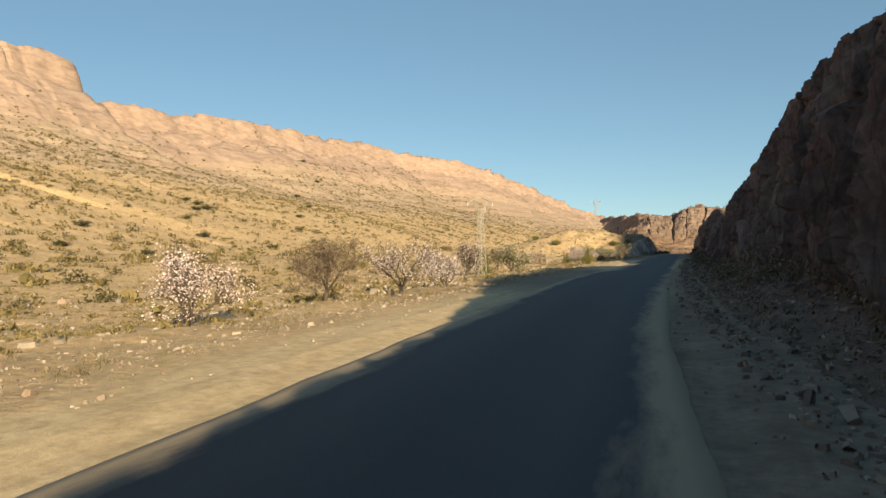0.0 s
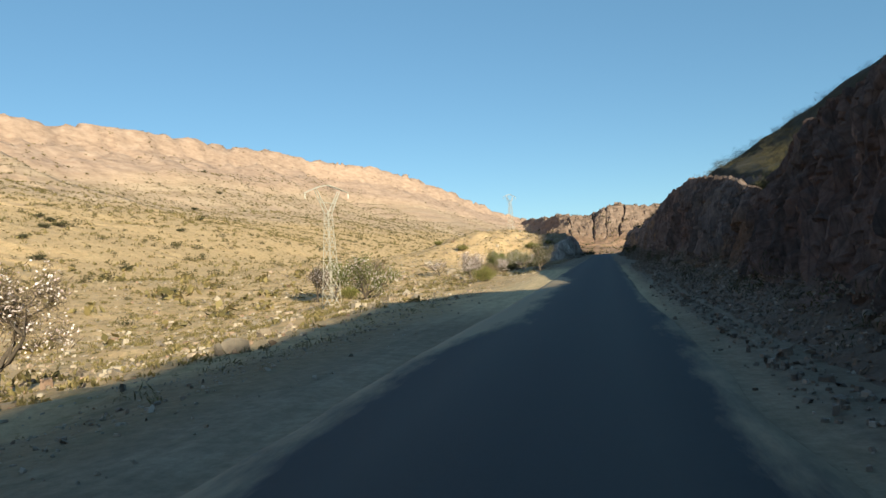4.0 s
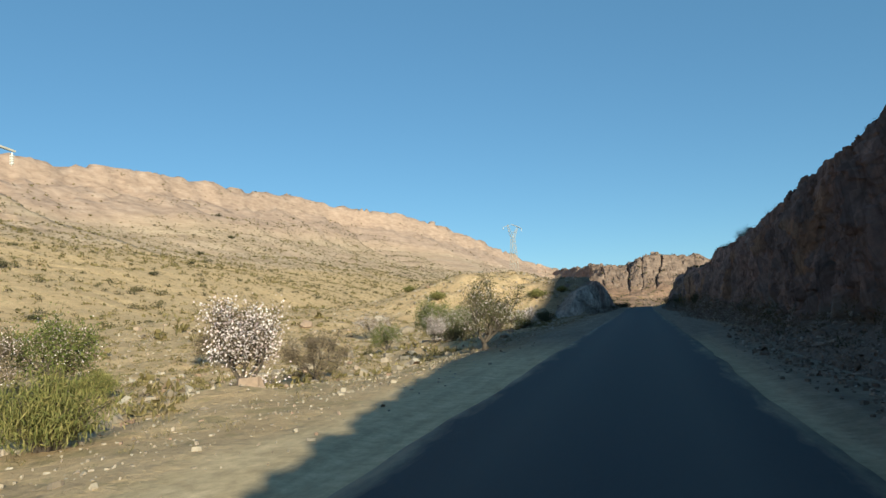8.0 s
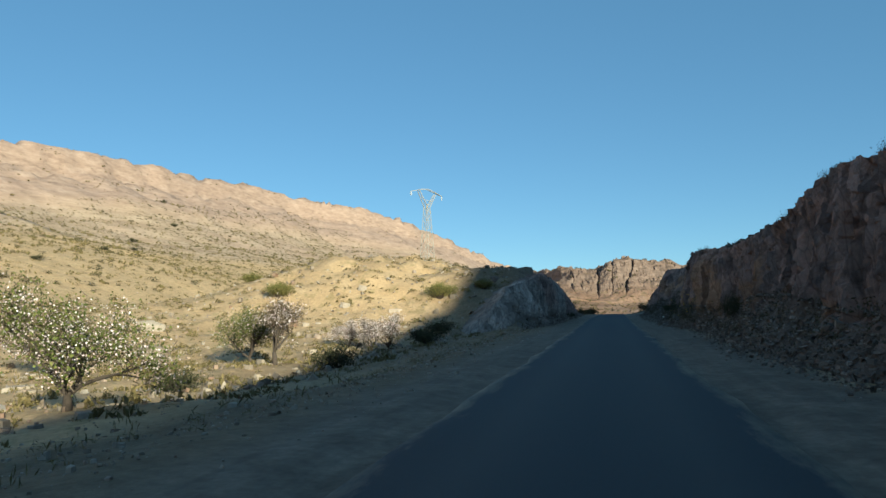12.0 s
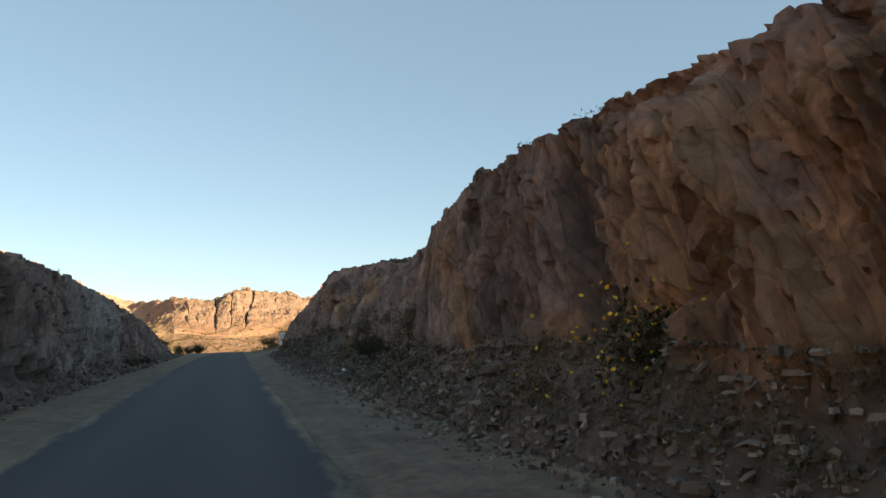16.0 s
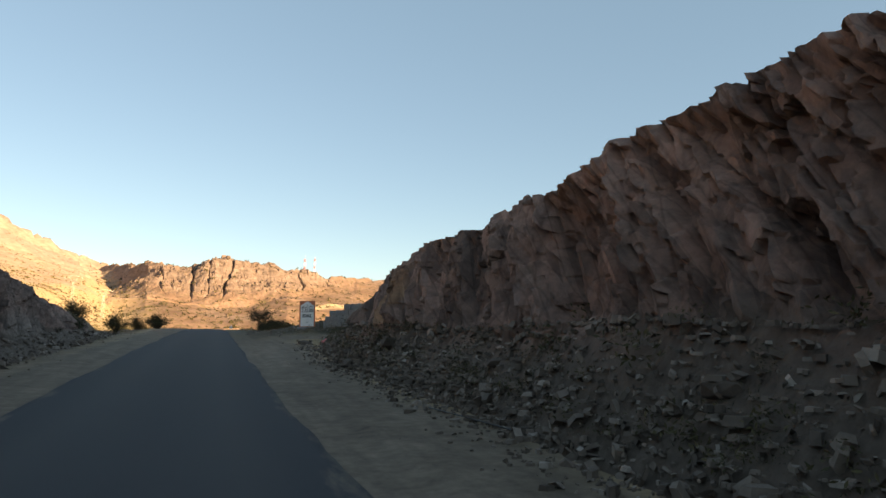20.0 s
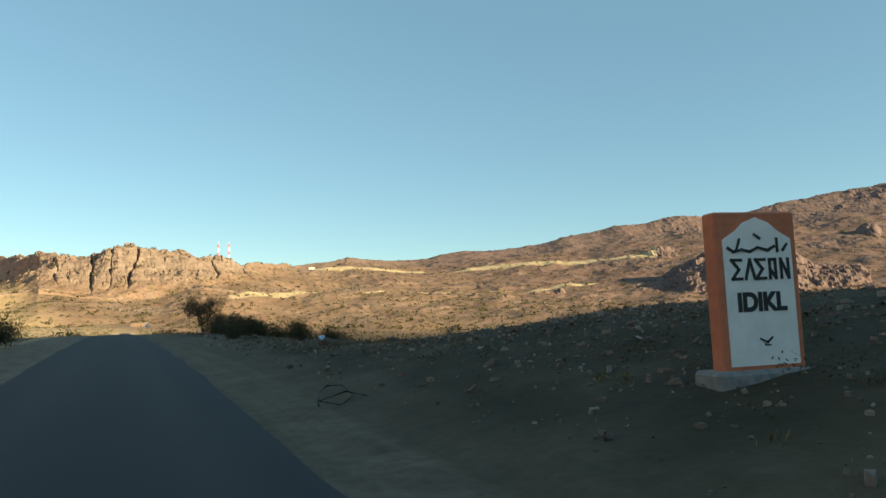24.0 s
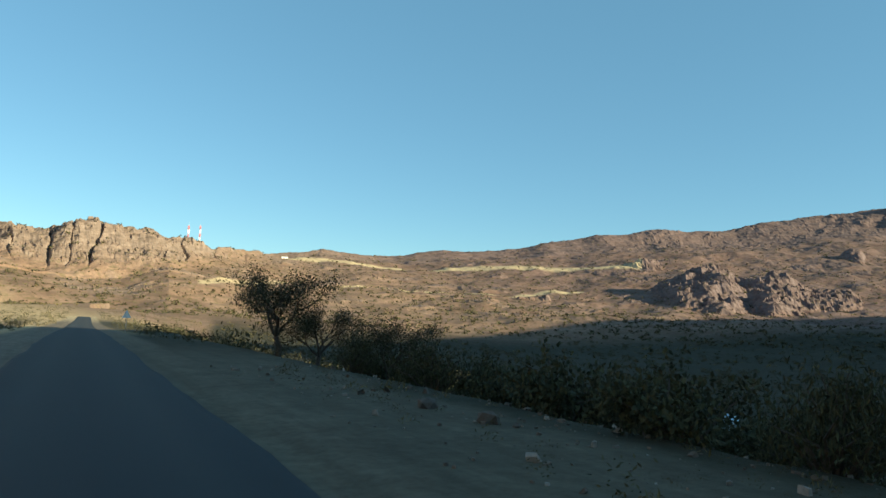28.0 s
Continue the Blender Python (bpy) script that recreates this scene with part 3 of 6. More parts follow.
# crags that stand out of the slopes: bearing and height angle along each crest, its distance, its fall to the front
CRAGS = [((40.5, 41.5, 43, 45, 46.8, 48, 49.2, 50.7, 52, 53.5, 55, 56.3, 57.4), (1.0, 2.4, 3.4, 4.3, 4.9, 4.6, 4.0, 4.75, 4.3, 3.7, 3.6, 3.0, 1.2), 930, 0.34),
         ((39.2, 39.9, 41, 42.5, 43.6, 44.6), (3.4, 4.6, 5.1, 5.6, 5.1, 3.6), 1120, 0.6),
         ((54.0, 54.6, 55.4, 56.2, 57.1, 57.8), (4.2, 5.4, 5.9, 6.3, 6.25, 4.6), 1250, 0.7),
         ((19.5, 20.5, 21.5, 22.6, 23.5), (2.3, 3.2, 3.45, 3.2, 2.2), 960, 0.5),
         ((31.5, 33, 34.5, 36), (1.3, 2.2, 2.2, 1.2), 840, 0.4)]


def north_mountain(x, y):
    """The mountains that close the valley ahead, laid out round the pass."""
    dx, dy = x - EYE[0], y - EYE[1]
    r, az = np.hypot(dx, dy), np.degrees(np.arctan2(dx, dy))
    azw = az + 0.25 * fbm(x / 60, y / 60, 3, 60)
    zs = EYE[2] + np.interp(az, AZ, SKY_R) * np.tan(np.radians(np.interp(az, AZ, SKY_EL)))
    rs = np.interp(azw, AZ, SKY_R)
    zf = EYE[2] + np.interp(azw, AZ, FOOT_R) * np.tan(np.radians(np.interp(azw, AZ, FOOT_EL)))
    rf = np.interp(azw, AZ, FOOT_R)
    cliff = smooth(-7, -5, az) * smooth(13, 7.5, az)                # the banded dome is a wall, the rest a slope
    t = np.clip((r - rf) / (rs - rf), 0, 1.0)
    wander = 0.75 * fbm(r / 26, az / 2, 3, 59)
    clefts = sum(np.exp(-((az + wander - a) / w) ** 2) * k for a, w, k in ((-1.15, 0.07, 7), (0.25, 0.06, 5), (1.8, 0.11, 10), (7.5, 0.08, 9), (9.7, 0.07, 6), (-3.2, 0.07, 5)))
    wob = 0.2 * fbm(x / 45, y / 45, 5, 68, 0.6)
    wall = np.clip(t - 0.45 * wob, 0, 1)
    shape = (1 - cliff) * (0.9 * t + 0.1 * smooth(0.84, 1.0, t)) + cliff * np.interp(wall, [0, 0.2, 0.4, 0.55, 0.64, 0.72, 0.86, 1], [0, 0.19, 0.40, 0.53, 0.64, 0.84, 0.95, 1])
    soft = np.mean([np.interp(az + k, AZ, SKY_EL) for k in (-4, -2.7, -1.3, 0, 1.3, 2.7, 4)], axis=0)
    zlow = EYE[2] + np.interp(az, AZ, SKY_R) * np.tan(np.radians(soft))
    zs = np.where(az > 12, zlow + (zs - zlow) * smooth(0.72, 0.97, t), zs)
    upper = zf + (zs - zf) * shape
    low = np.interp(r, [0, 120, 260, 430, 560], [-2, -6, -7, -6, -3])
    k = np.clip((r - 430) / (rf - 430), 0, 1)
    lower = low + (zf - low) * (0.55 * k + 0.45 * k * k)
    z = np.where(r < rf, lower, upper)
    z = z - np.clip(r - rs, 0, None) * 0.12
    z = z + fbm(x / 120, y / 120, 5, 64) * 11 * smooth(380, 650, r) + ridged(x / 70, y / 70, 5, 66, 0.5) * 3.6 * smooth(450, 700, r) * (1 - 0.6 * cliff)
    b24, b10, b5 = facets(x / 24, y / 20, 61)[0] - 0.5, facets(x / 10, y / 9, 71)[0] - 0.5, facets(x / 4.5, y / 4.5, 74)[0] - 0.5
    block = 0.5 * b24 + 0.42 * b10 + 0.25 * b5
    rock = np.zeros(x.shape)
    for azs, els, rc, fall in CRAGS:
        top = EYE[2] + rc * np.tan(np.radians(np.interp(az, azs, els))) + 1.6 * b24 + 1.6 * b10
        off = r - rc - 3.5 * (az - 0.5 * (azs[0] + azs[-1])) * (rc < 1000)
        top = EYE[2] + (top - EYE[2]) * 0.93
        tent = top - np.where(off < 0, -off * fall, off * 0.55) + 9 * ridged(x / 42, y / 42, 4, 69, 0.55) + 2.0 * b10 + 1.2 * b5
        tent = tent - 26 * (1 - smooth(0, 1.1, az - azs[0]) * smooth(0, 1.1, azs[-1] - az))
        inside = (az > azs[0]) & (az < azs[-1]) & (np.abs(off) < 190)
        rise = np.where(inside, np.clip(tent - z, 0, None), 0)
        z = z + rise
        rock = np.maximum(rock, smooth(0, 6, rise))
    band = smooth(0.74, 0.80, t + 0.05 * b24) * smooth(1.02, 0.98, t) * (1 - cliff) * smooth(10, 16, az)
    peak = smooth(58.2, 59.6, az) * smooth(62.3, 61.4, az) * smooth(1480, 1600, r)
    # headland under the highest peak: its north-western side is a cliff
    nose = np.clip(EYE[2] + 1600 * np.tan(np.radians(np.interp(az, [57.6, 58.4, 59.1, 59.8, 60.6, 61.6], [6.2, 8.4, 9.05, 8.7, 7.9, 6.4]))) - 0.75 * np.clip(1600 - r, 0, None) - 0.12 * np.clip(r - 1600, 0, None) + 5 * b24 + 3 * b10 - z, 0, None) * (az > 57.4) * (az < 62.0) * smooth(1420, 1480, r)
    z = z + nose
    peak = np.maximum(peak, smooth(0, 8, nose))
    z = z + band * (block * 2.4 * (0.3 + 0.5 * smooth(36, 46, az))) + peak * block * 7
    dome = cliff * smooth(0.12, 0.5, t) * smooth(1.2, 1.0, t)
    z = z + dome * (b24 * 3.4 + b10 * 2.4 + b5 * 1.2 + ridged(x / 30, y / 30, 4, 57, 0.6) * 4.5 - clefts * smooth(1.02, 0.9, t))
    bench = 8.0
    q = z / bench + 0.35 * fbm(x / 50, y / 50, 3, 72)
    ledge = (np.floor(q) + smooth(0.55, 0.9, q - np.floor(q)) - q) * bench
    z = z + ledge * 0.55 * np.clip(0.3 * dome + 0.25 * band + 0.3 * rock, 0, 1)
    outcrop = smooth(0.22, 0.4, fbm(x / 45, y / 30, 4, 73)) * smooth(520, 640, r)
    z = z + outcrop * (0.8 + 2.2 * (block + 0.1))
    rock = np.clip(np.maximum.reduce([dome * 0.9, rock * 0.75, 0.7 * band, peak, outcrop * 0.7]), 0, 1)
    return z, rock, az, r, t


def ground_height(x, y):
    """Height and surface kinds of the one sheet of ground, at arrays of places."""
    xc, rz, hw = road_x(y), road_z(y), half(y)
    u = x - xc
    # fall to the dry valley beside the road
    drop = np.interp(u, [-80, -45, -23, -12, -7, -4.8, -3.2], [-2.2, -3.3, -2.7, -0.75, -0.3, -0.02, 0.0])
    hum = 5.2 * np.exp(-(((x + 48) / 30) ** 2 + ((y - 178) / 42) ** 2)) + 3.0 * np.exp(-(((x + 70) / 30) ** 2 + ((y - 110) / 40) ** 2))
    west = rz + drop + hum * smooth(-8, -20, u)
    # the spur that the road was cut through, on the valley side
    spur = smooth(160, 178, y) * smooth(256, 238, y)
    face = smooth(-5.4, -6.8, u + 0.5 * fbm(y / 3.0, y * 0, 3, 12))
    tops = np.interp(y, [160, 170, 185, 195, 205, 215, 228, 240, 252], [1.6, 3.9, 4.3, 3.9, 3.5, 3.1, 2.1, 1.1, 0.2]) + 0.5 * fbm(x / 4, y / 4, 4, 13)
    slab = facets(y / 1.1 + 0.4 * x, x / 2.0 + 0.15 * y, 14)[0] * 0.7
    west = west + spur * face * np.maximum(tops + slab - drop * 0.9, 0) * smooth(-45, -18, u)
    mt, mrock, mf = west_mountain(x, y)
    west = np.where(u < -60, np.maximum(west + mt * smooth(-60, -150, u), west), west)
    # hill above the rock cut: its crown hides the low sun from the road
    cx = crest_x(y)
    rise = np.clip(x - cx - 1.0, 0, None)
    yc = y + 1.33 * rise
    extra = np.interp(yc, SHADE_Y, SHADE_E)
    reach = np.maximum(20, extra / 0.14)
    behind = smooth(1.55, 1.2, y / np.maximum(rise, 1)) * smooth(126, 150, yc) * (1 - smooth(352, 374, yc) * smooth(660, 600, yc))      # the high shoulder stands south-east, out of sight of the road
    shoulder = crest_z(np.minimum(yc, 200)) + 0.47 * rise + np.interp(yc, [130, 150, 165, 200, 320], [2, 8, 13, 17, 23])
    far_w = smooth(2, 14, rise) * smooth(140, 120, y)
    hill = crest_z(y) * (1 - far_w) + crest_z(yc) * far_w + (0.44 - 0.26 * smooth(132, 150, y) - 0.22 * smooth(166, 174, y) * smooth(228, 205, y) - 0.14 * smooth(51, 57, yc) * smooth(90, 84, yc) + extra / reach) * np.minimum(rise, reach) + 0.22 * np.clip(rise - reach, 0, 260)
    hill = hill * (1 - behind) + np.maximum(hill, shoulder) * behind
    hill = np.minimum(hill, 95 + 0.35 * (hill - 95)) + 1.2 * fbm(x / 22, y / 22, 4, 20) * smooth(6, 40, rise)
    hill = np.minimum(hill, 206) * smooth(1500, 1050, x)
    a22, r22 = np.degrees(np.arctan2(x - 1.4, y - 222.5)), np.hypot(x - 1.4, y - 222.5)
    hill = np.minimum(hill, np.where(a22 < 105, 7.6 + r22 * np.interp(a22, [20, 40, 55, 62, 75, 90, 105], [0.01, 0.015, 0.03, 0.10, 0.3, 0.55, 0.8]), hill))
    a25, r25 = np.degrees(np.arctan2(x - 1.1, y - 248.1)), np.hypot(x - 1.1, y - 248.1)
    hill = np.minimum(hill, np.where((a25 < 105) & (a25 > 20), 8.6 + r25 * np.interp(a25, [45, 57, 61.2, 64.3, 66.6, 75, 90, 105], [-0.02, 0.0, 0.028, 0.051, 0.062, 0.075, 0.12, 0.5]), hill))
    step_up = smooth(0, 1, (x - cx - 0.4) / 1.0)
    hill = hill * step_up + rz * (1 - step_up)
    east_x = np.clip(x - 6, 0, 700)
    flank = smooth(0, 1, (y - 222 - 0.20 * np.minimum(east_x, 34) - 0.5 * np.clip(x - 40, 0, 190) - 15 * smooth(45, 80, x) + 0.3 * np.clip(x - 230, 0, 400)) / (28 + 0.15 * east_x))
    # the pass: a level lot that falls away to the valley
    nm, nrock, az, r, t = north_mountain(x, y)
    edge = np.interp(y, [225, 250, 262, 272, 285, 300, 330, 400, 500, 700], [60, 30, 13, 9.0, 7.3, 6.6, 6.5, 12, 30, 60])
    away = np.clip(u - edge, 0, None)
    lot = rz + np.interp(u, [3, 8, 13, 30], [0, 1.15, 1.75, 2.4]) * smooth(266, 246, y) - np.interp(away, [0, 6, 20, 60, 140], [0, 2.0, 4.8, 9.0, 13.0])
    east_open = np.where(away > 0, np.maximum(lot, np.minimum(nm, lot + 400)), lot)
    out = smooth(35, 130, away)
    east_open = east_open * (1 - out) + np.maximum(nm, -8.0) * out
    shaded_spoil = 0.3 * np.exp(-(((x - 11) / 4.5) ** 2 + ((y - 227) / 4.0) ** 2)) + 0.35 * np.exp(-(((x - 8.0) / 2.2) ** 2 + ((y - 229.5) / 4.0) ** 2)) + 0.3 * smooth(7.5, 10, x) * smooth(26, 14, x) * smooth(221, 225, y) * smooth(234, 228, y)
    east = hill * (1 - flank) + east_open * flank + shaded_spoil * smooth(5.5, 7.5, u)
    z = np.where(u < 0, west, east)
    z = np.where(np.abs(u) < 3.2, rz, z)
    # far ahead the road runs to the foot of the dome
    far = smooth(320, 470, y)
    beyond = np.maximum(nm, np.where(u < 0, west, -9))
    fan = np.interp(y, [320, 450, 600, 800], [26, 45, 90, 160])
    keep = smooth(fan, 6, np.abs(u)) * smooth(800, 620, y)
    z = z * (1 - far) + far * (beyond * (1 - keep) + np.maximum(rz, beyond) * keep)
    z = np.where((y > 470) & (u < -60), np.maximum(z, mt * smooth(-60, -150, u)), z)
    rough = fbm(x / 2.2, y / 2.2, 5, 30) * 0.34 + fbm(x / 9, y / 9, 3, 33) * 0.5
    off = np.abs(u)
    z = z + rough * smooth(4.2, 8.5, np.where(u > 0, off * (1 - 0.45 * smooth(236, 250, y)), off)) * smooth(900, 400, np.abs(x) + np.abs(y))
    z = z + fbm(x / 0.9, y / 0.9, 3, 36) * 0.05 * smooth(3.4, 5.0, off)
    rz_ = road_z(y)
    z = np.where((off < hw + 0.5) & (y < 500), np.minimum(z, rz_ - 0.05), z)
    # surface kinds
    dirt = smooth(np.where(u < 0, 4.7, 5.4), np.where(u < 0, 3.5, 4.2), off + 0.5 * fbm(x, y / 2, 3, 50)) * smooth(-60, -40, y) * smooth(520, 480, y)
    strip = np.interp(y, [238, 258, 268, 300], [4.2, 4.2, 6.2, 6.0])
    dirt = dirt * np.where(u > 0, 1 - smooth(236, 242, y) * smooth(2.8, 3.4, u), 1)
    lotd = smooth(2.5, 3, u) * smooth(232, 238, y) * smooth(strip + 0.8, strip - 0.6, u + 1.2 * fbm(x / 1.5, y / 3, 3, 52)) * smooth(320, 300, y) * np.interp(y, [262, 275], [0.5, 0.85])
    side = smooth(2.6, 1.6, np.abs(y - 238.2 + 0.42 * (x - 4) - 2.0 * smooth(6, 0, x))) * smooth(2, 5, u) * smooth(60, 40, x)
    rock = np.where(u < 0, np.maximum(mrock * 0.8, spur * face * smooth(-9, -5, u)), nrock)
    rock = np.maximum(rock, nrock * smooth(500, 600, y) * smooth(-230, -120, x))
    # mask of the valley floor that is painted dark for its shade
    shade_zone = smooth(-0.5, 5, away) * smooth(np.interp(az, [15, 35, 60], [560, 560, 680]), np.interp(az, [15, 35, 60], [430, 450, 600]), r) * smooth(250, 275, y) * (u > 0)
    # graded tracks on the far slopes
    track = np.zeros(x.shape)
    for pts, wdt in ((((8.8, 690), (12.5, 735), (15.9, 780), (19, 800), (23, 830)), 11), (((23, 830), (28, 850), (32.1, 868), (34.5, 900), (37.5, 915)), 8), (((15, 1110), (24, 1120), (37.5, 1110), (42, 1100)), 14)):
        pa, pr = np.array(pts).T
        track = np.maximum(track, smooth(wdt * 1.6, wdt * 0.5, np.abs(r + 8 * fbm(az / 1.3, az * 0, 3, 51) - np.interp(az, pa, pr))) * smooth(pa[0] - 0.3, pa[0], az) * smooth(pa[-1] + 0.3, pa[-1], az))
    zone = np.stack([np.clip(np.maximum.reduce([dirt, lotd, side, track * 0.9]), 0, 1), np.clip(rock, 0, 1), np.clip(shade_zone, 0, 1)], -1)
    return z, zone


def ground_at(x, y):
    return float(ground_height(np.array([float(x)]), np.array([float(y)]))[0][0])


# ---------------------------------------------------------------- the ground, one sheet to the horizon
def steps(*spans):
    out = []
    for a, b, d in spans:
        out += list(np.arange(a, b, d))
    return np.array(out + [spans[-1][1]])


gx = steps((-1500, -700, 40), (-700, -480, 10), (-480, -330, 4.0), (-330, -120, 6), (-120, -40, 2.5), (-40, -15, 0.8), (-15, -8, 0.5), (-8, 14, 0.35), (14, 34, 0.8), (34, 100, 3), (100, 500, 6), (500, 900, 12), (900, 2600, 40))
gy = steps((-500, -60, 22), (-60, -10, 2.0), (-10, 300, 0.6), (300, 400, 1.6), (400, 700, 5), (700, 1500, 8), (1500, 2800, 50))
GX, GY = np.meshgrid(gx, gy)
gz, gzone = ground_height(GX.ravel(), GY.ravel())
# the mountains ahead have a finer sheet of their own; the coarse ground dips under it
pr, pa = np.hypot(GX.ravel() - EYE[0], GY.ravel() - EYE[1]), np.degrees(np.arctan2(GX.ravel() - EYE[0], GY.ravel() - EYE[1]))
gz = gz - 14 * smooth(510, 560, pr) * smooth(2240, 2150, pr) * smooth(-8.6, -7.4, pa) * smooth(77, 75, pa)
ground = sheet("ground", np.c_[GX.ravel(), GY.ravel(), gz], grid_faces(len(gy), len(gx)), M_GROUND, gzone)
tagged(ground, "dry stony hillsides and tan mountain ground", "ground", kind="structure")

mr, ma = steps((505, 690, 4.5), (690, 860, 1.9), (860, 1300, 3.2), (1300, 1720, 4.5), (1720, 2250, 20)), np.radians(np.concatenate([np.arange(-9, 12, 0.075), np.arange(12, 68, 0.1), np.arange(68, 78, 0.5)]))
MR, MA = np.meshgrid(mr, ma, indexing="ij")
MX, MY = EYE[0] + MR * np.sin(MA), EYE[1] + MR * np.cos(MA)
mz, mzone = ground_height(MX.ravel(), MY.ravel())
mzz = mz.reshape(MR.shape)
steep = np.hypot(np.gradient(mzz, axis=0) / np.gradient(mr)[:, None], np.gradient(mzz, axis=1) / (MR * np.gradient(ma)[None]))
mzone[:, 1] = np.clip(np.maximum(mzone[:, 1] * 0.75, smooth(0.75, 1.3, steep.ravel())), 0, 1)
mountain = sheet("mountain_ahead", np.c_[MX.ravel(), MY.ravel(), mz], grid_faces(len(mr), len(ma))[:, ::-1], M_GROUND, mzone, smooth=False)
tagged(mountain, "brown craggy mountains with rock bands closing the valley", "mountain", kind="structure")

# ---------------------------------------------------------------- the road
ry = steps((-60, 300, 0.5), (300, 400, 2), (400, 500, 5))
ru = np.array([-1.0, -0.97, -0.9, -0.75, -0.5, -0.25, 0, 0.25, 0.5, 0.75, 0.9, 0.97, 1.0])
RY, RU = np.meshgrid(ry, ru, indexing="ij")
wob = np.where(np.abs(RU) > 0.85, 0.14 * fbm(RY / 2.6, np.sign(RU) * 7.0, 4, 80) * (np.abs(RU) - 0.8) * 5, 0)
RX = road_x(RY) + RU * half(RY) + wob
RZ = road_z(RY) + 0.03 - 0.05 * RU ** 2 - 0.09 * (np.abs(RU) > 0.98) + 0.012 * fbm(RX / 2, RY / 3, 3, 81)
dusty = np.clip((np.abs(RU) - 0.55) / 0.45, 0, 1) * np.interp(RY, [180, 230], [0.62, 0.42]) + 0.5 * smooth(46, 52, RY) * smooth(84, 76, RY) * smooth(0.1, -0.5, RU) + 0.32 * smooth(60, 10, RY) * np.clip(np.abs(RU) * 1.3 - 0.2, 0, 1)
road = sheet("road", np.c_[RX.ravel(), RY.ravel(), RZ.ravel()], grid_faces(len(ry), len(ru)), M_ASPHALT,
             np.c_[dusty.ravel(), np.exp(-((np.abs(RU) - 0.45) / 0.2) ** 2).ravel(), 0 * dusty.ravel()])
tagged(road, "narrow dark asphalt road with dusty broken edges", "road", kind="structure")


# ---------------------------------------------------------------- the rock cut
def rock_cut(ys, rows, tx, cx, cz, deb, side, seed):
    """A quarried wall beside the road: rubble apron, fractured slabs, broken crest. side: 1 on the hill's side, -1 on the valley's."""
    v = np.linspace(0, 1, rows)
    Y, V = np.meshgrid(ys, v, indexing="ij")
    dip = np.interp(Y, [150, 195], [0.48, 0.85])
    tx, cx, cz, rz = tx(Y), cx(Y), cz(Y + np.interp(Y, [150, 180, 190, 205, 215], [1.45, 1.9, 2.5, 2.2, 2.0])), road_z(Y)
    deb = deb(Y) * (1 + 0.5 * fbm(Y / 9, Y * 0, 3, seed))
    fx = np.where(V < 0.16, V / 0.16 * 0.55, np.where(V < 0.80, 0.55 + (V - 0.16) / 0.64 * 0.45, 1.0))
    x = tx + (cx - tx) * fx + side * (np.clip(V - 0.80, 0, 1) / 0.20) ** 1.3 * 4.5
    up = np.clip((V - 0.16) / 0.64, 0, 1)
    z = rz - 0.12 + deb * np.clip(V / 0.16, 0, 1) + (cz - rz - deb + 0.12) * up
    wall = smooth(0.07, 0.26, V + 0.12 * fbm(Y / 2.5, V * 5, 3, seed + 22)) * smooth(0.98, 0.80, V)
    Y = Y + dip * np.clip(z - rz - deb, 0, None)          # the joints dip, and the columns of the sheet with them
    lean, tall = Y - dip * np.clip(z - rz - deb, 0, None) + 0.25 * vnoise(Y / 9, z / 9, seed + 20), z + 0.12 * Y + 0.6 * vnoise(Y / 6, z / 9, seed + 21)
    b1, e1 = facets(lean / 2.6, tall / 7.5, seed + 1)
    b2, e2 = facets(lean / 0.85, tall / 5.5 - 0.05 * Y, seed + 5)
    b3, e3 = facets(lean / 0.42, tall / 2.1, seed + 9)
    b4, e4 = facets(lean / 0.2, tall / 0.45, seed + 15)
    bed = tall / 1.9 + 0.5 * vnoise(Y / 5, z / 4, seed + 23)
    lip = (bed - np.floor(bed) - 0.5) * smooth(-0.15, 0.25, vnoise(Y / 4, bed * 0 + np.floor(bed) * 3.7, seed + 24))
    push = ((b1 - 0.55) * 0.46 + 0.45 * fbm(Y / 8, z / 4, 3, seed + 13)) * smooth(0.86, 0.55, V) + ((b2 - 0.55) * 0.44 + (b3 - 0.5) * 0.34 + 0.07 * lip) * smooth(0.86, 0.62, V) + (b4 - 0.5) * 0.19 - 0.24 * smooth(0.05, 0.0, e1) - 0.18 * smooth(0.06, 0.0, e2) - 0.08 * smooth(0.08, 0.0, e3) - 0.08
    slabs = lean / 1.7 + 0.8 * vnoise(lean / 5, tall / 11, seed + 26)
    thin = lean / 0.6 + 0.7 * vnoise(lean / 2, tall / 6, seed + 27)
    push = push + ((slabs - np.floor(slabs) - 0.5) * 0.34 + (thin - np.floor(thin) - 0.5) * 0.13) * smooth(-0.35, 0.1, vnoise(Y / 6, z / 5, seed + 28)) * smooth(0.80, 0.62, V)      # overlapping slabs, each standing proud of the next
    push = push * (1 - 0.6 * smooth(170.5, 172.5, Y) * smooth(182, 178.5, Y) * (side > 0))
    wall = wall * (smooth(230, 218, Y) if side > 0 else 1.0)
    x = x - side * push * wall * smooth(0.9, 0.72, V)
    z = z + ((b1 - 0.5) * 0.1 + (b2 - 0.5) * 0.13 + (b3 - 0.5) * 0.12) * smooth(0.78, 0.81, V) * wall.clip(0.3, 1) + 0.16 * fbm(x / 0.7, Y / 0.7, 4, seed + 14) * smooth(0, 0.05, V) * (smooth(0.2, 0.14, V) + smooth(0.8, 0.84, V))
    back = v > 0.80
    sink = smooth(0.80, 0.97, V[:, back])
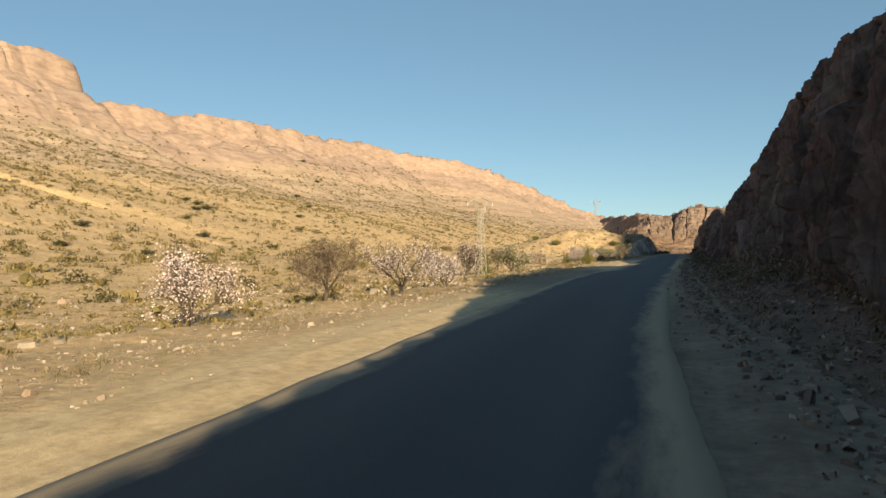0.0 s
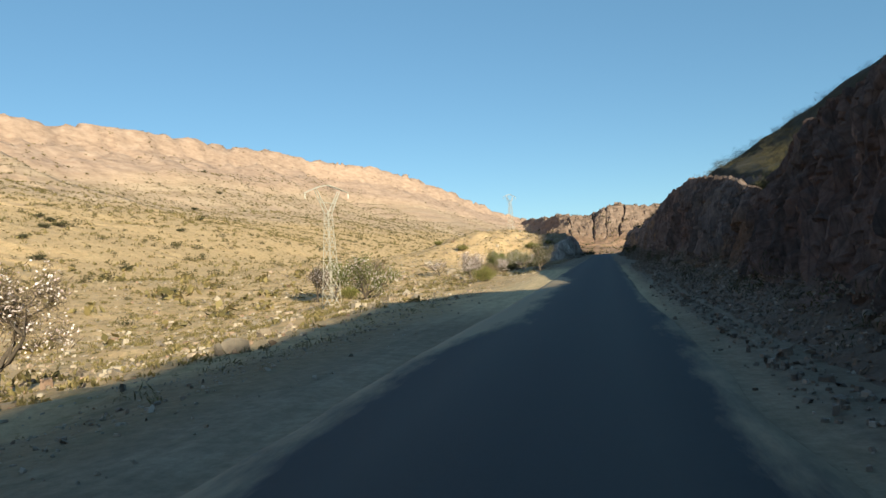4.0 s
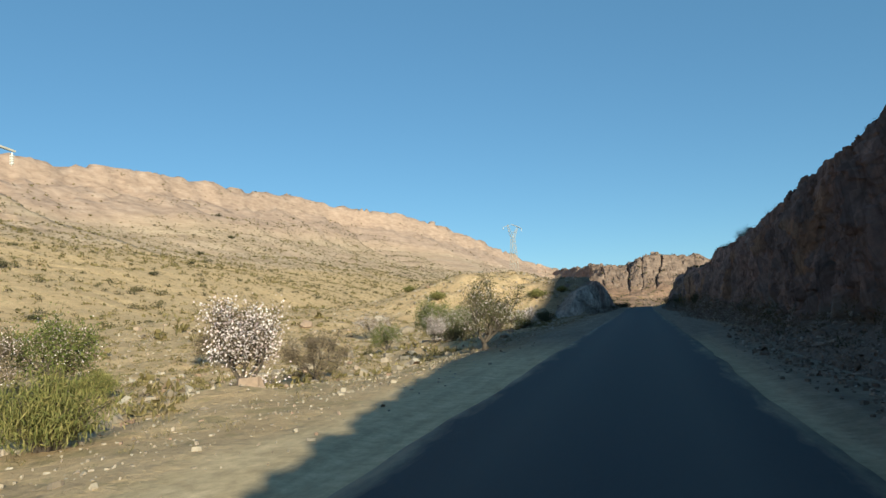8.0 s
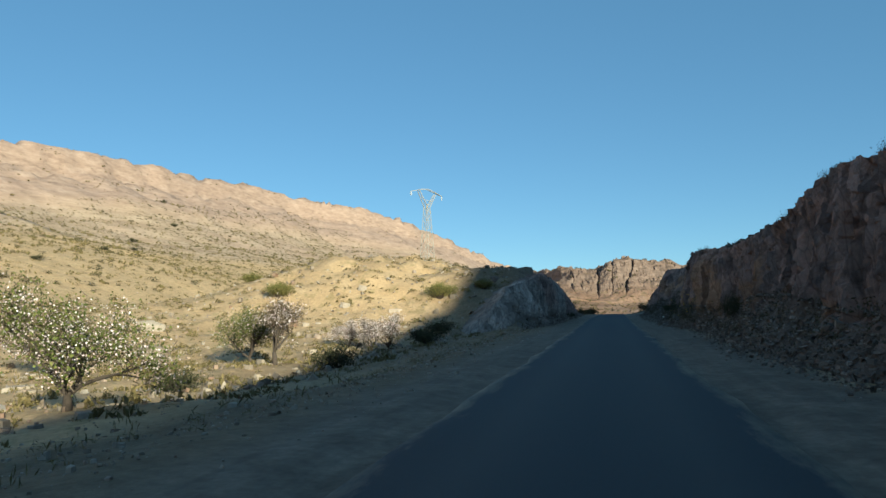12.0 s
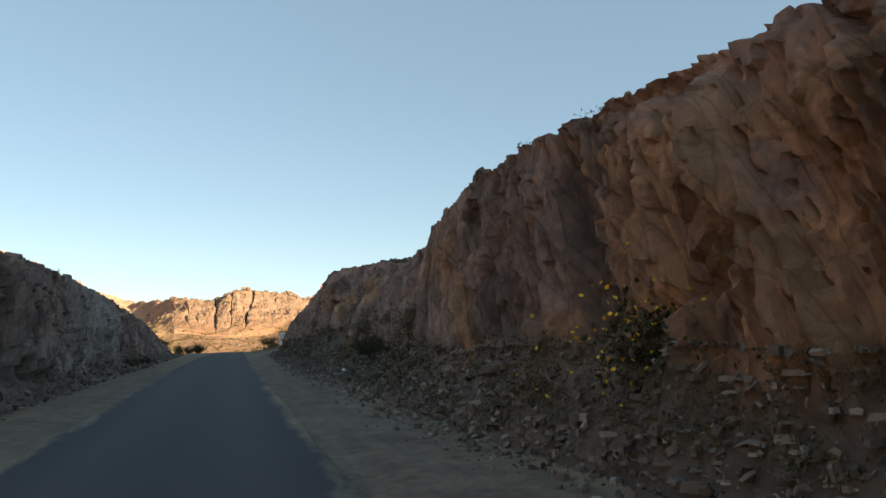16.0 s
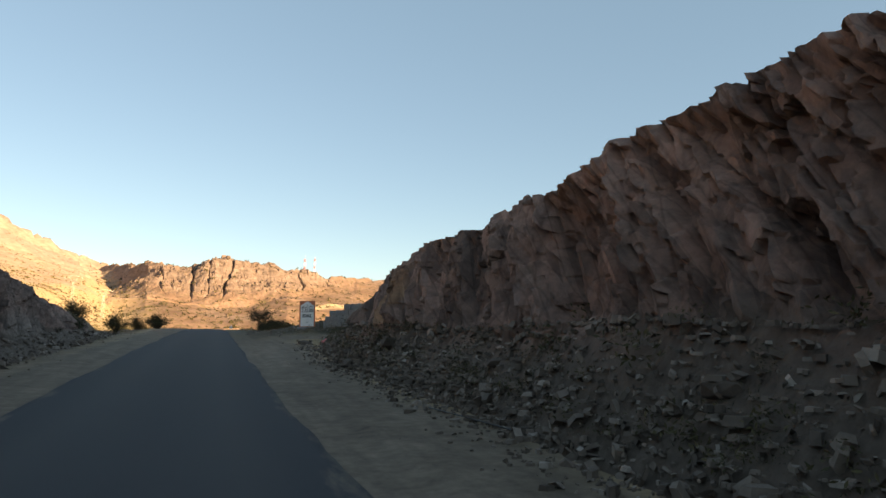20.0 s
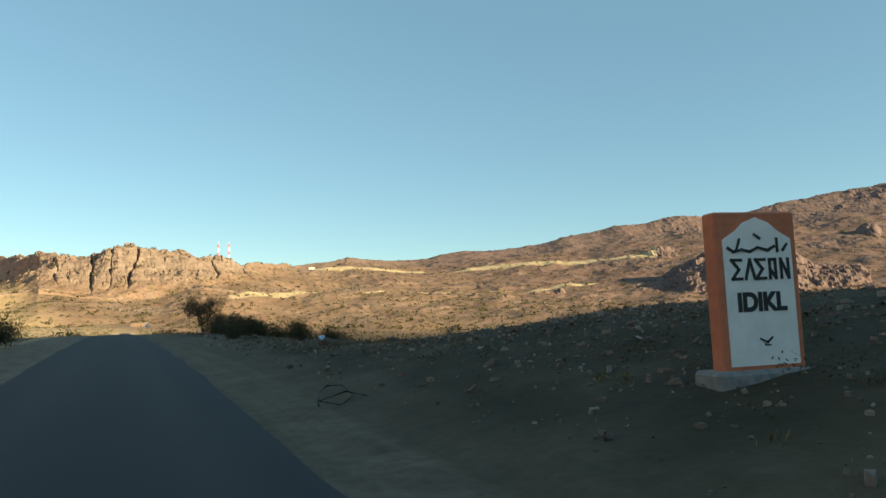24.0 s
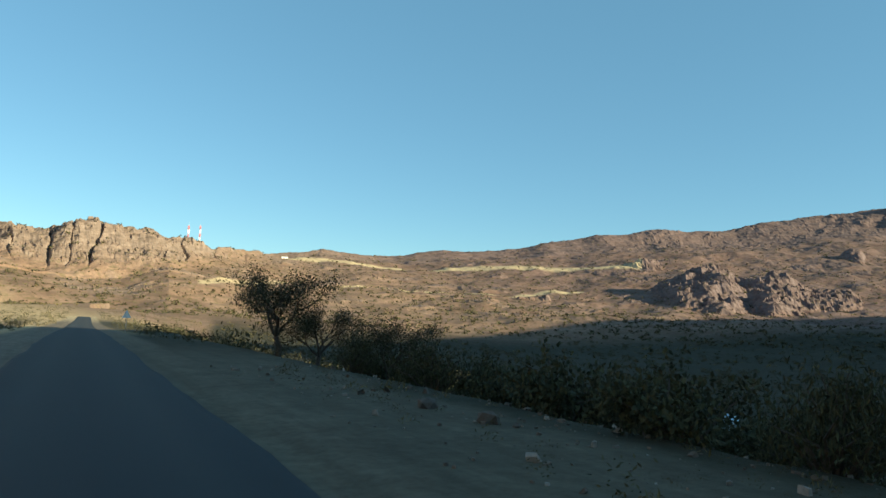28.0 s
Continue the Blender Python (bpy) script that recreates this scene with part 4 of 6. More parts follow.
    z[:, back] = z[:, back] * (1 - sink) + sink * (ground_height(x[:, back].ravel(), Y[:, back].ravel())[0].reshape(sink.shape) - 0.35 * sink)
    face2 = hash01(np.floor(lean / 1.1), np.floor(tall / 1.6), seed + 25)
    ochre = smooth(0.0, 0.12, fbm(Y / 6, z / 3, 3, seed + 17) + (b1 - 0.5) * 0.3 + (b2 - 0.5) * 0.35 + (face2 - 0.5) * 0.12 + 0.30 * smooth(150, 158, Y) * smooth(180, 170, Y) - 0.43) * (side > 0) * smooth(0.78, 0.6, V)
    grey = smooth(0.0, 0.3, fbm(Y / 12 + 50, z / 5, 3, seed + 18) + 0.1) * np.where(side > 0, smooth(110, 60, Y) * 0.5, 0.9)
    zone = np.stack([np.clip(smooth(0.24, 0.11, V + 0.16 * fbm(Y / 2.2, V * 6, 4, seed + 16)) + 0.7 * smooth(0.84, 0.93, V) + (smooth(219, 225, Y) if side > 0 else 0), 0, 1), np.clip(ochre, 0, 1), np.clip(grey, 0, 1)], -1)
    return np.c_[x.ravel(), Y.ravel(), z.ravel()], grid_faces(len(ys), rows)[:, ::-side], zone.reshape(-1, 3)


CUT_ROWS, SPUR_ROWS = 84, 60
cut_v, cut_f, cut_zone = rock_cut(np.concatenate([np.arange(-30, 0, 0.15), np.arange(0, 110, 0.09), np.arange(110, 236, 0.06)]), CUT_ROWS, toe_x, crest_x, crest_z, lambda y: np.interp(y, [-60, 20, 60, 100, 117, 140, 170, 200, 220, 228, 236], [0.9, 0.9, 0.9, 1.2, 1.0, 1.4, 1.4, 1.5, 1.5, 1.2, 0.6]), 1, 90)
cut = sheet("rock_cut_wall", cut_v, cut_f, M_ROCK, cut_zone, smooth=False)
tagged(cut, "steep reddish-brown fractured rock face of a road cutting", "rock face", kind="structure")

spur_v, spur_f, spur_zone = rock_cut(np.arange(159, 256, 0.08), SPUR_ROWS, lambda y: road_x(y) - np.interp(y, [163, 172, 200, 228, 256], [5.6, 4.0, 3.9, 4.2, 5.2]), lambda y: road_x(y) - np.interp(y, [163, 172, 200, 228, 256], [8.0, 5.6, 5.6, 6.2, 7.4]),
                                         lambda y: road_z(y) + np.interp(y, [159, 164, 168, 176, 185, 195, 205, 215, 224, 232, 242, 250, 256], [-3.2, 0.0, 2.9, 4.35, 4.4, 4.1, 3.7, 3.3, 2.8, 1.9, 1.2, 0.3, -2.0]), lambda y: np.interp(y, [159, 166, 230, 246, 256], [-2.6, 0.7, 0.6, 0.3, -2.2]), -1, 140)
spur = sheet("rock_cut_wall_valley_side", spur_v, spur_f, M_ROCK, spur_zone, smooth=False)
tagged(spur, "low grey fractured rock face opposite the main cutting", "rock face", kind="structure")


# ---------------------------------------------------------------- shapes shared by the things
def tube(bm, points, radii, sides=6, cap=True):
    rings = []
    for n, (p, r) in enumerate(zip(points, radii)):
        a, b = Vector(points[max(n - 1, 0)]), Vector(points[min(n + 1, len(points) - 1)])
        d = (b - a).normalized() if (b - a).length > 1e-6 else Vector((0, 0, 1))
        u = d.orthogonal().normalized()
        w = d.cross(u)
        rings.append([bm.verts.new(Vector(p) + (u * math.cos(2 * math.pi * k / sides) + w * math.sin(2 * math.pi * k / sides)) * r) for k in range(sides)])
    for ra, rb in zip(rings[:-1], rings[1:]):
        for k in range(sides):
            bm.faces.new((ra[k], ra[(k + 1) % sides], rb[(k + 1) % sides], rb[k]))
    if cap:
        bm.faces.new(rings[0][::-1])
        bm.faces.new(rings[-1])


def box(bm, cx, cy, cz, sx, sy, sz, bevel=0.0, turn=None):
    made = bmesh.ops.create_cube(bm, size=1.0, matrix=Matrix.Translation((cx, cy, cz)) @ (turn if turn is not None else Matrix()) @ Matrix.Diagonal((sx, sy, sz, 1)))
    if bevel:
        edges = {e for v in made["verts"] for e in v.link_edges}
        bmesh.ops.bevel(bm, geom=list(edges), offset=bevel, segments=1, affect="EDGES")


def leaf_quads(centres, sizes, rng, flat=0.0, width=0.36):
    """Small four-sided leaves, turned at random, as arrays of corners and faces."""
    n = len(centres)
    a = rng.normal(size=(n, 3))
    a[:, 2] *= 1 - flat * 2
    a /= np.linalg.norm(a, axis=1, keepdims=True)
    b = np.cross(a, rng.normal(size=(n, 3)))
    b /= np.linalg.norm(b, axis=1, keepdims=True)
    s = np.asarray(sizes).reshape(-1, 1)
    c = np.cross(a, b)
    v = np.stack([centres - a * s * 0.5, centres + b * s * width + c * s * 0.08, centres + a * s * 0.5, centres - b * s * width + c * s * 0.08], 1)
    return v.reshape(-1, 3), np.arange(4 * n).reshape(-1, 4)


def branching(rng, height, spread, trunk=0.5, stems=3, levels=3, forks=3, droop=0.0):
    """Limbs of a small tree: a list of (points, radii) and the outer twig places."""
    limbs, tips = [], []
    r0 = 0.035 * height

    def grow(p, d, length, r, level):
        pts, rad = [Vector(p)], [r]
        steps_n = 3
        for k in range(steps_n):
            d = (d + Vector(rng.normal(size=3)) * 0.22 + Vector((0, 0, 0.05 - droop * level))).normalized()
            pts.append(pts[-1] + d * length / steps_n)
            rad.append(r * (1 - 0.45 * (k + 1) / steps_n))
            if level >= levels - 1:
                tips.append((pts[-1].copy(), level))
        limbs[-1].append((pts, rad))
        if level < levels:
            for k in range(forks if level else forks + 1):
                at = pts[rng.integers(1, len(pts))] if k else pts[-1]
                side = Vector(rng.normal(size=3))
                nd = (d * 0.75 + side.normalized() * 0.75 + Vector((0, 0, 0.18))).normalized()
                grow(at, nd, length * rng.uniform(0.55, 0.8), rad[-1] * 0.8, level + 1)

    top = Vector((rng.normal() * 0.06, rng.normal() * 0.06, trunk))
    for k in range(stems):
        a = 2 * math.pi * (k + rng.uniform(-0.25, 0.25)) / stems
        d = Vector((math.cos(a) * spread / height, math.sin(a) * spread / height, 1.0)).normalized()
        limbs.append([])
        grow(top, d, (height - trunk) * 0.42, r0 * 0.62, 0)
    return [([Vector((0, 0, -0.15)), Vector((0.01, 0, trunk * 0.5)), top], [r0 * 1.35, r0, r0 * 0.85])], limbs, tips


def tree(name, seed, height, spread, crowns, trunk=0.5, stems=3, twigs=True, levels=3, label="", category="tree", bark=None):
    """A tree with its trunk, its limbs and its crowns. crowns: (part name, material, leaves per twig, leaf size, scatter, share)."""
    rng = np.random.default_rng(seed)
    trunk_l, limbs, tips = branching(rng, height, spread, trunk, stems, levels)
    grow = height / max(p.z for p, _ in tips)
    trunk_l, *limbs = [[([p * grow for p in pts], rad) for pts, rad in some] for some in (trunk_l, *limbs)]
    tips = [(p * grow, k) for p, k in tips]
    top = empty(name)
    bm = bmesh.new()
    for pts, rad in trunk_l:
        tube(bm, pts, rad, 8)
    part("trunk", bm, bark or M_BARK, top, smooth=True)
    for limb in limbs:
        bm = bmesh.new()
        for pts, rad in limb:
            tube(bm, pts, [max(r, 0.004) for r in rad], 5 if rad[0] > 0.02 else 3, False)
        part("limb", bm, bark or M_BARK, top, smooth=True)
    tip = np.array([p for p, _ in tips])
    for cname, material, per, size, scatter, share in crowns:
        pick = tip[rng.random(len(tip)) < share]
        c = np.repeat(pick, per, 0) + rng.normal(size=(len(pick) * per, 3)) * scatter
        c = c[c[:, 2] > 0.12 * height]
        v, fc = leaf_quads(c, rng.uniform(0.6, 1.3, len(c)) * size * (2.4 if material is M_TWIG else 1), rng, 0, 0.045 if material is M_TWIG else 0.36)
        tagged(sheet(cname, v, fc, material, smooth=False, parent=top), kind="stuff")
    return tagged(top, label, category)


def shrub(name, seed, radius, height, blades, size, material, label, category="bush", upright=0.5, stems=14, width=0.3):
    """A bush of stems fanning from the ground and of many small leaves in an uneven dome."""
    rng = np.random.default_rng(seed)
    top = empty(name)
    bm = bmesh.new()
    ends = []
    for k in range(stems):
        a, lean = rng.uniform(0, 2 * math.pi), rng.uniform(0.15, 1.0)
        tip = Vector((math.cos(a) * radius * lean, math.sin(a) * radius * lean, height * rng.uniform(0.65, 1.0) * (1 - 0.35 * lean)))
        mid = tip * 0.5 + Vector((rng.normal() * 0.06, rng.normal() * 0.06, height * 0.1))
        tube(bm, [Vector((0, 0, -0.1)), mid, tip], [0.02 * height + 0.004, 0.012 * height + 0.003, 0.004], 4, False)
        ends.append(tip)
    part("stem", bm, M_BARK, top)
    ends = np.array(ends)
    lump = ends[rng.integers(0, len(ends), blades)]
    c = lump * rng.uniform(0.45, 1.05, (blades, 1)) + np.clip(rng.normal(size=(blades, 3)), -1.4, 1.4) * np.array([radius, radius, height * 0.7]) * 0.17
    c[:, 2] = np.abs(c[:, 2]) + 0.02
    v, fc = leaf_quads(c, rng.uniform(0.6, 1.4, blades) * size, rng, -upright, width)
    tagged(sheet("foliage", v, fc, material, smooth=False, parent=top), kind="stuff")
    return tagged(top, label, category)


def place(ob, x, y, size=1.0, turn=0.0, sink=0.03, z=None, tall=None):
    """A copy of a thing on the ground at (x, y)."""
    h = ground_at(x, y) if z is None else z
    m = pose(x, y, h - sink, 0, 0, turn) @ Matrix.Diagonal((size, size, tall or size, 1))
    return copy_thing(ob, m)


def remove(ob):
    for o in (*ob.children_recursive, ob):
        bpy.data.objects.remove(o)


# ---------------------------------------------------------------- almond trees along the verge
BL = ("blossoms", M_BLOSSOM)
GL = ("leaves", M_LEAF)
TW = ("bare_crown", M_TWIG)
bloom_a = tree("almond_tree", 11, 3.0, 2.2, [(*BL, 5, 0.062, 0.14, 0.75), (*TW, 7, 0.09, 0.14, 1.0)], 0.35, 4, label="almond tree in full pale pink blossom on the stony verge")
bloom_b = tree("almond_tree", 12, 2.8, 1.9, [(*BL, 4, 0.062, 0.13, 0.7), (*TW, 8, 0.09, 0.14, 1.0)], 0.5, 3, label="almond tree with white blossom and many bare twigs")
bloom_c = tree("almond_tree", 13, 2.6, 2.4, [(*BL, 7, 0.062, 0.17, 0.85), (*TW, 6, 0.09, 0.15, 0.9)], 0.2, 5, label="low bushy almond tree dense with pinkish blossom")
bare = tree("almond_tree", 14, 3.0, 2.4, [(*TW, 12, 0.10, 0.15, 1.0)], 0.4, 4, label="bare grey almond tree with dry twigs")
green_a = tree("almond_tree", 15, 3.0, 2.3, [(*GL, 12, 0.07, 0.18, 1.0), (*BL, 3, 0.05, 0.15, 0.6), (*TW, 4, 0.09, 0.15, 0.8)], 0.4, 4, label="almond tree in fresh green leaf with a few blossoms")
green_b = tree("almond_tree", 16, 2.7, 2.6, [(*GL, 10, 0.065, 0.17, 0.9), (*BL, 5, 0.05, 0.16, 0.7), (*TW, 4, 0.09, 0.15, 0.8)], 0.3, 5, label="bushy almond tree half in leaf and half in blossom")
mixed = tree("almond_tree", 21, 3.7, 2.2, [("leaves", M_OLIVE, 9, 0.055, 0.13, 1.0), (*BL, 3, 0.045, 0.13, 0.5), (*TW, 3, 0.075, 0.13, 1.0)], 0.35, 5, levels=3, label="open almond tree with dark forked trunk, sparse leaves and blossom")

ROW = "almond trees along the verge"
for proto, spots in (
    (bloom_c, ((-10.4, 93.8, 1.0, 70), (-8.6, 14.9, 0.75, 20), (-7.2, 30.6, 0.62, 80), (-9.5, 36.0, 0.75, 10), (-10.4, 113.5, 0.55, 50), (-10.0, 118.2, 0.62, 5), (-11.7, 149.9, 0.62, 45), (-13.4, 151.5, 0.6, 160), (-10.9, 151.0, 0.72, 200))),
    (bloom_a, ((-7.2, 25.6, 0.74, 15), (-24.5, 143.0, 0.9, 100))),
    (bloom_b, ((-10.6, 45.2, 0.95, 0), (-12.7, 141.4, 0.98, 60), (-27.2, 100.5, 1.35, 30))),
    (bare, ((-8.2, 21.4, 0.72, 70), (-27.8, 121.1, 1.25, 10), (-9.3, 96.3, 0.55, 120))),
    (green_a, ((-26.8, 104.7, 1.5, 0), (-15.1, 118.9, 0.7, 60), (-11.9, 118.6, 0.95, 100), (-15.1, 144.0, 0.9, 20))),
    (green_b, ((-16.8, 85.2, 1.35, 60), (-9.6, 126.6, 0.9, 0), (-10.2, 116.0, 0.75, 130), (-9.6, 114.8, 0.7, 200))),
    (mixed, ((-5.2, 102.0, 0.82, 35),)),
):
    for x, y, size, turn in spots:
        tagged(place(proto, x, y, size, turn), group=ROW)
    remove(proto)

# ---------------------------------------------------------------- bushes
broom = shrub("broom_bush", 31, 0.9, 1.2, 9000, 0.13, M_BROOM, "yellow-green broom bush on the dusty verge", upright=0.9, stems=46, width=0.05)
dark = shrub("dark_bush", 32, 0.8, 0.9, 2400, 0.065, M_DARKBUSH, "dark rounded evergreen bush among the stones")
dark_b = shrub("dark_bush", 33, 1.0, 1.2, 3400, 0.075, M_DARKBUSH, "dark unruly shrub on the shaded roadside", upright=1.0, stems=34, width=0.16)
flower = shrub("yellow_flowering_bush", 35, 0.9, 1.3, 1600, 0.07, M_DARKBUSH, "dark straggly bush with yellow flowers at the foot of the rock", stems=20)
rng = np.random.default_rng(7)
M_YELLOW = mat("yellow_petal", leafy([(0.0, (0.60, 0.33, 0.02)), (1.0, (0.75, 0.50, 0.05))]))
pts = rng.normal(size=(260, 3)) * np.array([0.5, 0.5, 0.3]) + np.array([0, 0, 0.9])
fv, ff = leaf_quads(pts, rng.uniform(0.03, 0.06, 260), rng)
tagged(sheet("flowers", fv, ff, M_YELLOW, smooth=False, parent=flower), kind="stuff")

VERGE = "bushes by the road"
for proto, spots in (
    (broom, ((-7.6, 84.4, 1.0, 0), (-26.0, 106.5, 1.3, 30))),
    (dark, ((-9.6, 140.2, 1.2, 0), (-9.2, 152.6, 1.3, 60), (-12.1, 134.2, 0.9, 20), (-10.7, 162.0, 1.2, 0), (-9.4, 114.0, 1.3, 0), (5.4, 178.5, 0.9, 0), (9.0, 286.6, 1.5, 15), (10.0, 290.6, 1.8, 75), (10.6, 293.8, 1.6, 130), (12.7, 288.4, 1.9, 200), (14.2, 296.0, 2.0, 10), (11.2, 301.0, 1.8, 50), (15.6, 291.2, 2.0, 90), (17.2, 299.0, 2.2, 160), (12.8, 305.0, 2.0, 240), (-4.3, 206.5, 0.8, 10), (-4.5, 202.8, 0.8, 70), (-4.4, 199.0, 0.9, 40), (-5.2, 209.5, 0.9, 0))),
    (dark_b, ((5.6, 147.6, 0.95, 0), (5.8, 160.0, 0.55, 0), (-5.5, 238.0, 1.0, 20), (-6.2, 243.0, 1.1, 60), (-4.8, 252.0, 1.2, 0), (-4.2, 262.0, 1.1, 40), (-3.2, 271.0, 1.3, 100), (-3.6, 276.5, 1.3, 0),
              (9.4, 271.8, 0.9, 0), (11.9, 275.2, 1.1, 60), (6.9, 275.6, 0.7, 0), (12.0, 281.0, 1.0, 30), (13.5, 284.0, 0.9, 80), (10.8, 289.5, 1.3, 140), (9.4, 295.0, 1.2, 10), (15.0, 279.0, 0.9, 0), (17.5, 287, 1.1, 45), (8.9, 280.5, 1.0, 30), (9.2, 284.5, 1.2, 110), (11.4, 286, 1.4, 70), (13.2, 292, 1.5, 20), (9.0, 299.5, 1.1, 150), (11.6, 296.5, 1.5, 95), (16.5, 274.5, 1.5, 15), (19.0, 270.5, 1.4, 65))),
    (flower, ((6.0, 162.7, 1.35, 0),)),
):
    for x, y, size, turn in spots:
        z = None
        if x > 5 and y < 225:
            z = float(road_z(y)) + (0.4 if proto is flower else 0.9)
        tagged(place(proto, x, y, size, turn, z=z, sink=0.08), group=VERGE)

# bushes on the brow of the cutting
for k, (y, size) in enumerate(((57, 0.9), (60, 1.1), (63, 0.8), (97, 0.7), (104, 0.8), (116, 0.9), (119, 0.6), (125.5, 1.1), (127, 0.9), (134, 0.7), (137, 0.8), (138.5, 0.8), (143, 0.8), (145, 0.8), (149, 0.7), (154, 0.7), (168.5, 0.9), (173, 0.7), (174.5, 0.8), (12.5, 1.1))):
    tagged(place((dark, dark_b)[k % 2], crest_x(y) + 0.7, y, size * 0.8, 40 * k, z=float(crest_z(y)) - 0.12, sink=0.2), group="bushes on the brow of the cutting")

# scattered evergreen bushes of the western slope that stand out one by one
for k, (x, y, size) in enumerate(((-140, 189, 3.2), (-181, 245, 3.6), (-176, 232, 3.0), (-190, 250, 3.2), (-120, 196, 2.4), (-160, 205, 2.6), (-205, 262, 3.0), (-235, 300, 3.0), (-110, 130, 2.4), (-125, 120, 2.6), (-150, 150, 3.0), (-98, 96, 2.2),
                                  (-372, 655, 5.0), (-330, 610, 4.2), (-300, 520, 4.0), (-250, 430, 3.6), (-270, 480, 3.2), (-210, 380, 3.0), (-170, 300, 2.8), (-25.7, 168.2, 1.4), (-12.6, 169.7, 1.5), (-9.5, 171.9, 1.0), (-32, 176, 1.2), (-20, 196, 1.2))):
    tagged(place(dark if k < 19 else broom, x, y, size, 63 * k, tall=size * 0.75), group="bushes on the western slope")
for proto in (broom, dark, dark_b, flower):
    remove(proto)

# two dark trees past the crest
crow = tree("roadside_tree", 41, 2.6, 1.5, [("leaves", M_DARKBUSH, 16, 0.055, 0.15, 0.85), (*TW, 4, 0.07, 0.14, 1.0)], 0.55, 4, label="small dark-leaved tree with a crooked trunk beside the road")
for x, y, size, turn in ((9.4, 309.5, 1.5, 10), (11.2, 309.5, 1.15, 100), (10.6, 300.5, 0.9, 60)):
    tagged(place(crow, x, y, size, turn), group="dark trees past the crest")
remove(crow)


# ---------------------------------------------------------------- loose stones, tufts and scrub
def stone_shape(seed):
    rng = np.random.default_rng(seed)
    bm = bmesh.new()
    bmesh.ops.create_icosphere(bm, subdivisions=1, radius=0.5)
    d = rng.normal(size=(5, 3))
    for v in bm.verts:
        p = np.array(v.co)
        for q in d:
            q = q / np.linalg.norm(q)
            k = p @ q - 0.33
            if k > 0:
                p = p - q * k * 0.9
        v.co = p * rng.uniform(0.85, 1.12, 3)
    bm.verts.index_update()
    v, f = np.array([v.co for v in bm.verts]), np.array([[w.index for w in fc.verts] for fc in bm.faces])
    bm.free()
    return v, f


STONES = [stone_shape(50 + k) for k in range(7)]


def flake_shape(seed):
    """An irregular slab with five corners."""
    r = np.random.default_rng(seed)
    a = (np.arange(5) + r.uniform(-0.3, 0.3, 5)) * 2 * math.pi / 5
    q = r.uniform(0.36, 0.58, 5)
    ring = np.c_[np.cos(a) * q, np.sin(a) * q * 0.8]
    v = np.r_[np.c_[ring, r.uniform(-0.55, -0.4, 5)], np.c_[ring * r.uniform(0.72, 0.98, (5, 1)), r.uniform(0.3, 0.55, 5)]]
    f = [(5, 6, 7), (5, 7, 8), (5, 8, 9)]
    for k in range(5):
        m = (k + 1) % 5
        f += [(k, m, 5 + m), (k, 5 + m, 5 + k)]
    return v, np.array(f)


FLAKES = [flake_shape(60 + k) for k in range(9)]


def turns(n, rng):
    q = rng.normal(size=(n, 4))
    q /= np.linalg.norm(q, axis=1, keepdims=True)
    w, x, y, z = q.T
    return np.stack([1 - 2 * (y * y + z * z), 2 * (x * y - z * w), 2 * (x * z + y * w), 2 * (x * y + z * w), 1 - 2 * (x * x + z * z), 2 * (y * z - x * w), 2 * (x * z - y * w), 2 * (y * z + x * w), 1 - 2 * (x * x + y * y)], -1).reshape(-1, 3, 3)


def stone_field(name, places, sizes, seed, label, material=None, thin=(0.35, 0.8), tumbled=0.35, shapes=STONES):
    rng = np.random.default_rng(seed)
    n = len(places)
    kind = rng.integers(0, len(shapes), n)
    scale = sizes[:, None] * np.c_[rng.uniform(0.8, 1.5, n), rng.uniform(0.6, 1.1, n), rng.uniform(*thin, n)]
    rot = turns(n, rng)
    yaw = rng.uniform(0, 6.28, n)
    flat = np.zeros((n, 3, 3))
    flat[:, 0, 0], flat[:, 0, 1], flat[:, 1, 0], flat[:, 1, 1], flat[:, 2, 2] = np.cos(yaw), -np.sin(yaw), np.sin(yaw), np.cos(yaw), 1
    rot = np.where((rng.random(n) < tumbled)[:, None, None], rot, flat)
    vs, fs, base = [], [], 0
    for k, (sv, sf) in enumerate(shapes):
        m = kind == k
        v = np.einsum("nij,nkj->nki", rot[m], sv[None] * scale[m][:, None]) + places[m][:, None]
        vs.append(v.reshape(-1, 3))
        fs.append((sf[None] + (np.arange(m.sum()) * len(sv))[:, None, None] + base).reshape(-1, 3))
        base += m.sum() * len(sv)
    ob = sheet(name, np.concatenate(vs), np.concatenate(fs), material or M_STONE, smooth=False)
    return tagged(ob, label, "stones", kind="stuff")


rng = np.random.default_rng(77)
# rubble fallen from the cutting, lying on the apron at its foot
def on_apron(n, reach, rows, verts, r):
    """Random places on the lower part of a rock wall's sheet."""
    cols = len(verts) // rows
    g = verts.reshape(cols, rows, 3)
    i, v = r.integers(1, cols - 1, n), np.minimum((np.abs(r.normal(0, reach, n)) * rows).astype(int), int(rows * 0.19))
    return g[i, v] + r.normal(0, 0.06, (n, 3)) * np.array([1, 1, 0])


